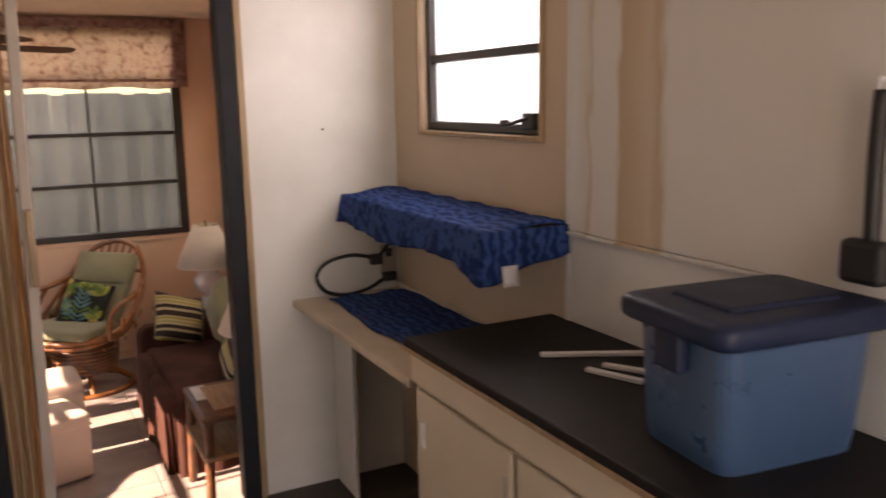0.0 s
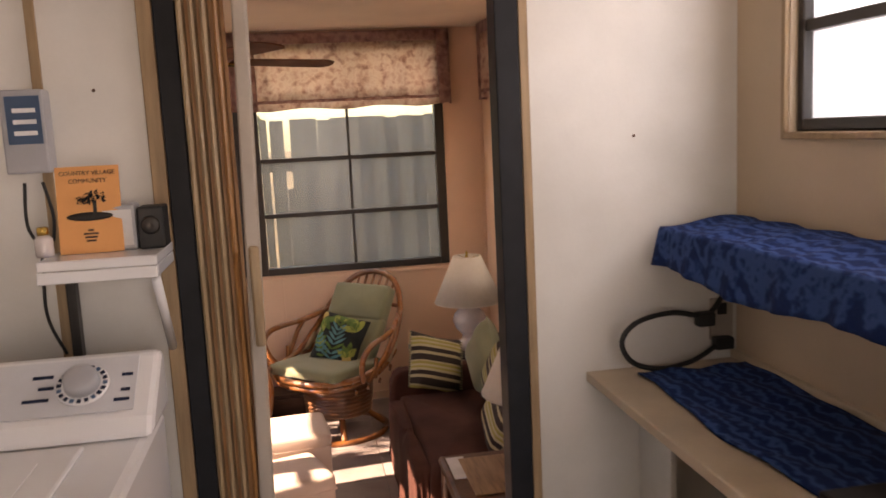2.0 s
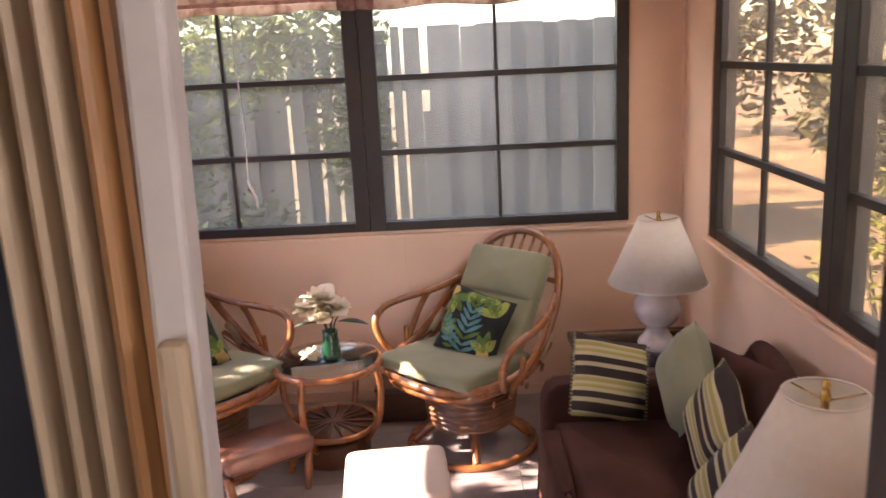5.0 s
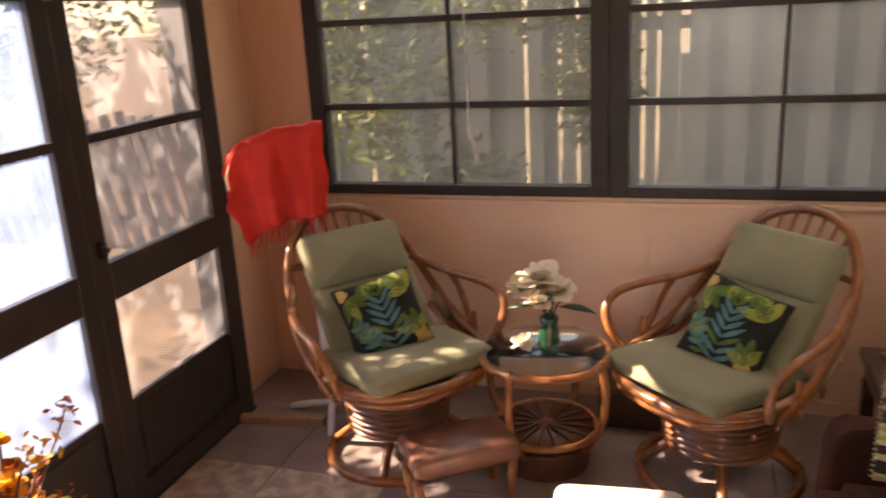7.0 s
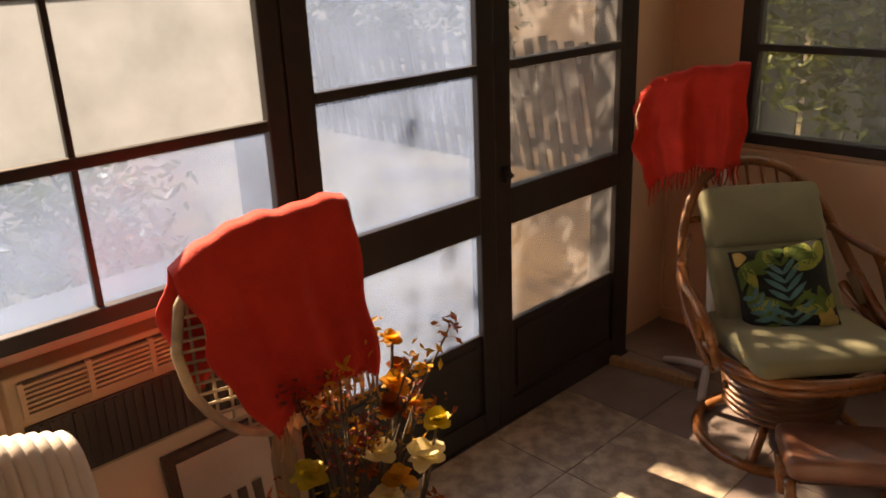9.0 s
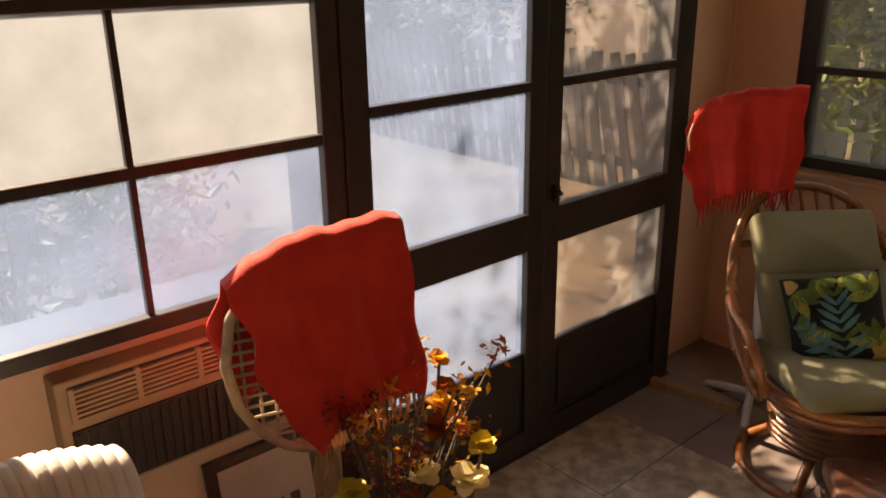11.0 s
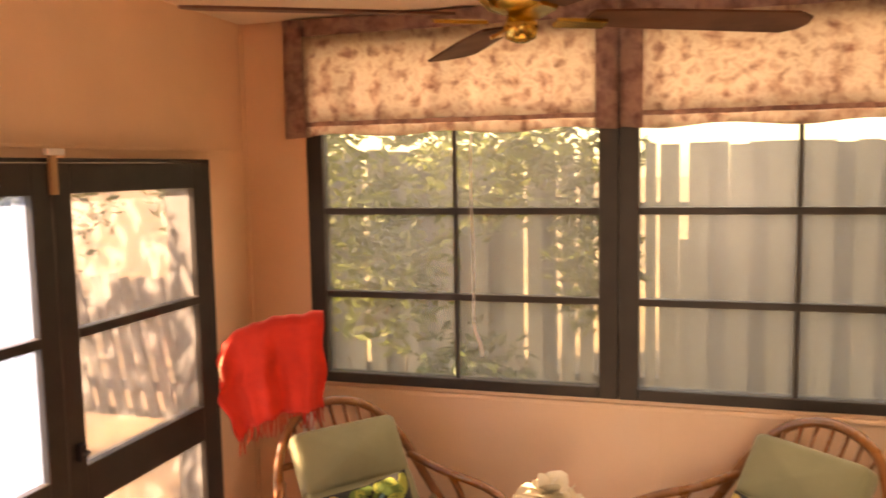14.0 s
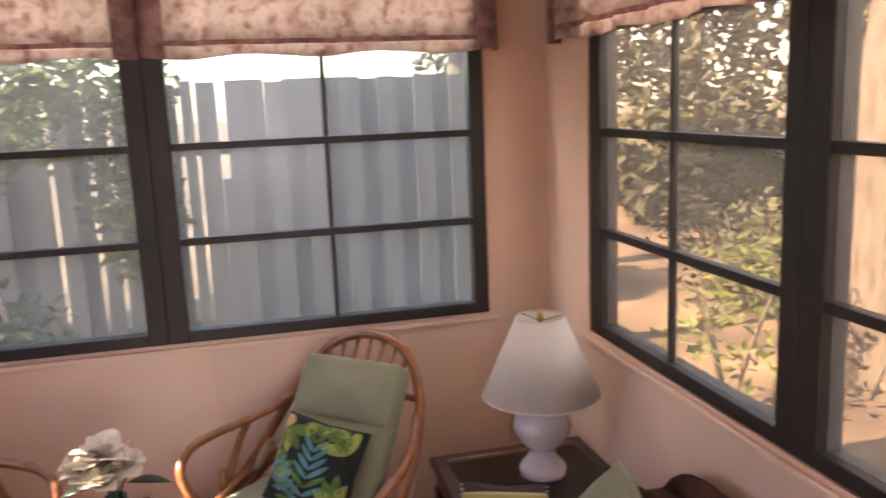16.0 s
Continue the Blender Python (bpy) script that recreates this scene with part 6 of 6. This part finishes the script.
sw = thing("electrical_box", "grey electrical control box with a blue label", "electrical box", pose(0.432, YP, 1.83))
part("case", box(-0.05, 0.048, -0.06, 0.0, -0.088, 0.105), GREY_PLASTIC, sw, bevel=0.006)
part("label_plate", box(-0.035, 0.040, -0.064, -0.0605, -0.02, 0.09), TOTE, sw, "blue printed label")
for i in range(3):
    part("label_bar", box(-0.02, 0.03, -0.0665, -0.0645, 0.0 + i * 0.026, 0.010 + i * 0.026), ENAMEL, sw)
strip = tagged(part("wood_batten", box(0.445, 0.468, YP - 0.010, YP, 1.16, 2.5), OAK, bevel=0.002), "narrow wooden batten on the white wall", "trim", kind="structure")
wr = thing("loose_wire", "thin dark wires hanging below the control box", "wire")
part("wire", tube([(0.41, 6.17, 1.72), (0.405, 6.17, 1.62), (0.43, 6.165, 1.55), (0.425, 6.17, 1.40), (0.46, 6.17, 1.30)], 0.004, 6), BLACK, wr)
part("wire", tube([(0.45, 6.17, 1.72), (0.468, 6.16, 1.64), (0.462, 6.16, 1.58)], 0.004, 6), BLACK, wr)
for x, z in ((0.58, 1.93), (1.945, 1.757)):
    nail = thing("nail", "rusty nail in the white wall", "nail", pose(x, YP, z), group="nails in the wall")
    part("head", moved(lathe([(0.004, 0), (0.0045, 0.003), (0.002, 0.005)], 10), pose(0, -0.002, 0, 90, 0, 0)), RATTAN_DARK, nail)

# ---- floor tiles of the porch ----
_tile = mesh_of("floor_tile", *box(-0.2272, 0.2272, -0.2272, 0.2272, -0.011, 0.0)[:2])
_tile.materials.append(GREY_FLOOR)
_tile2 = mesh_of("floor_tile", *box(-0.2272, 0.2272, -0.2272, 0.2272, -0.011, 0.0)[:2])
_tile2.materials.append(PATTERN_FLOOR)
for i in range(7):
    for j in range(7):
        x, y = -0.66 + 0.229 * 2 * i - 0.012, 8.42 + 0.458 * (j - 4)
        if x > 2.3 or y < 6.5 or y > 9.4:
            continue
        t = new("floor_tile", _tile2 if (i < 2 and j < 5) else _tile)
        t.parent = floor
        t.matrix_basis = pose(min(x, 2.05), y, -0.0125 + 0.0125)
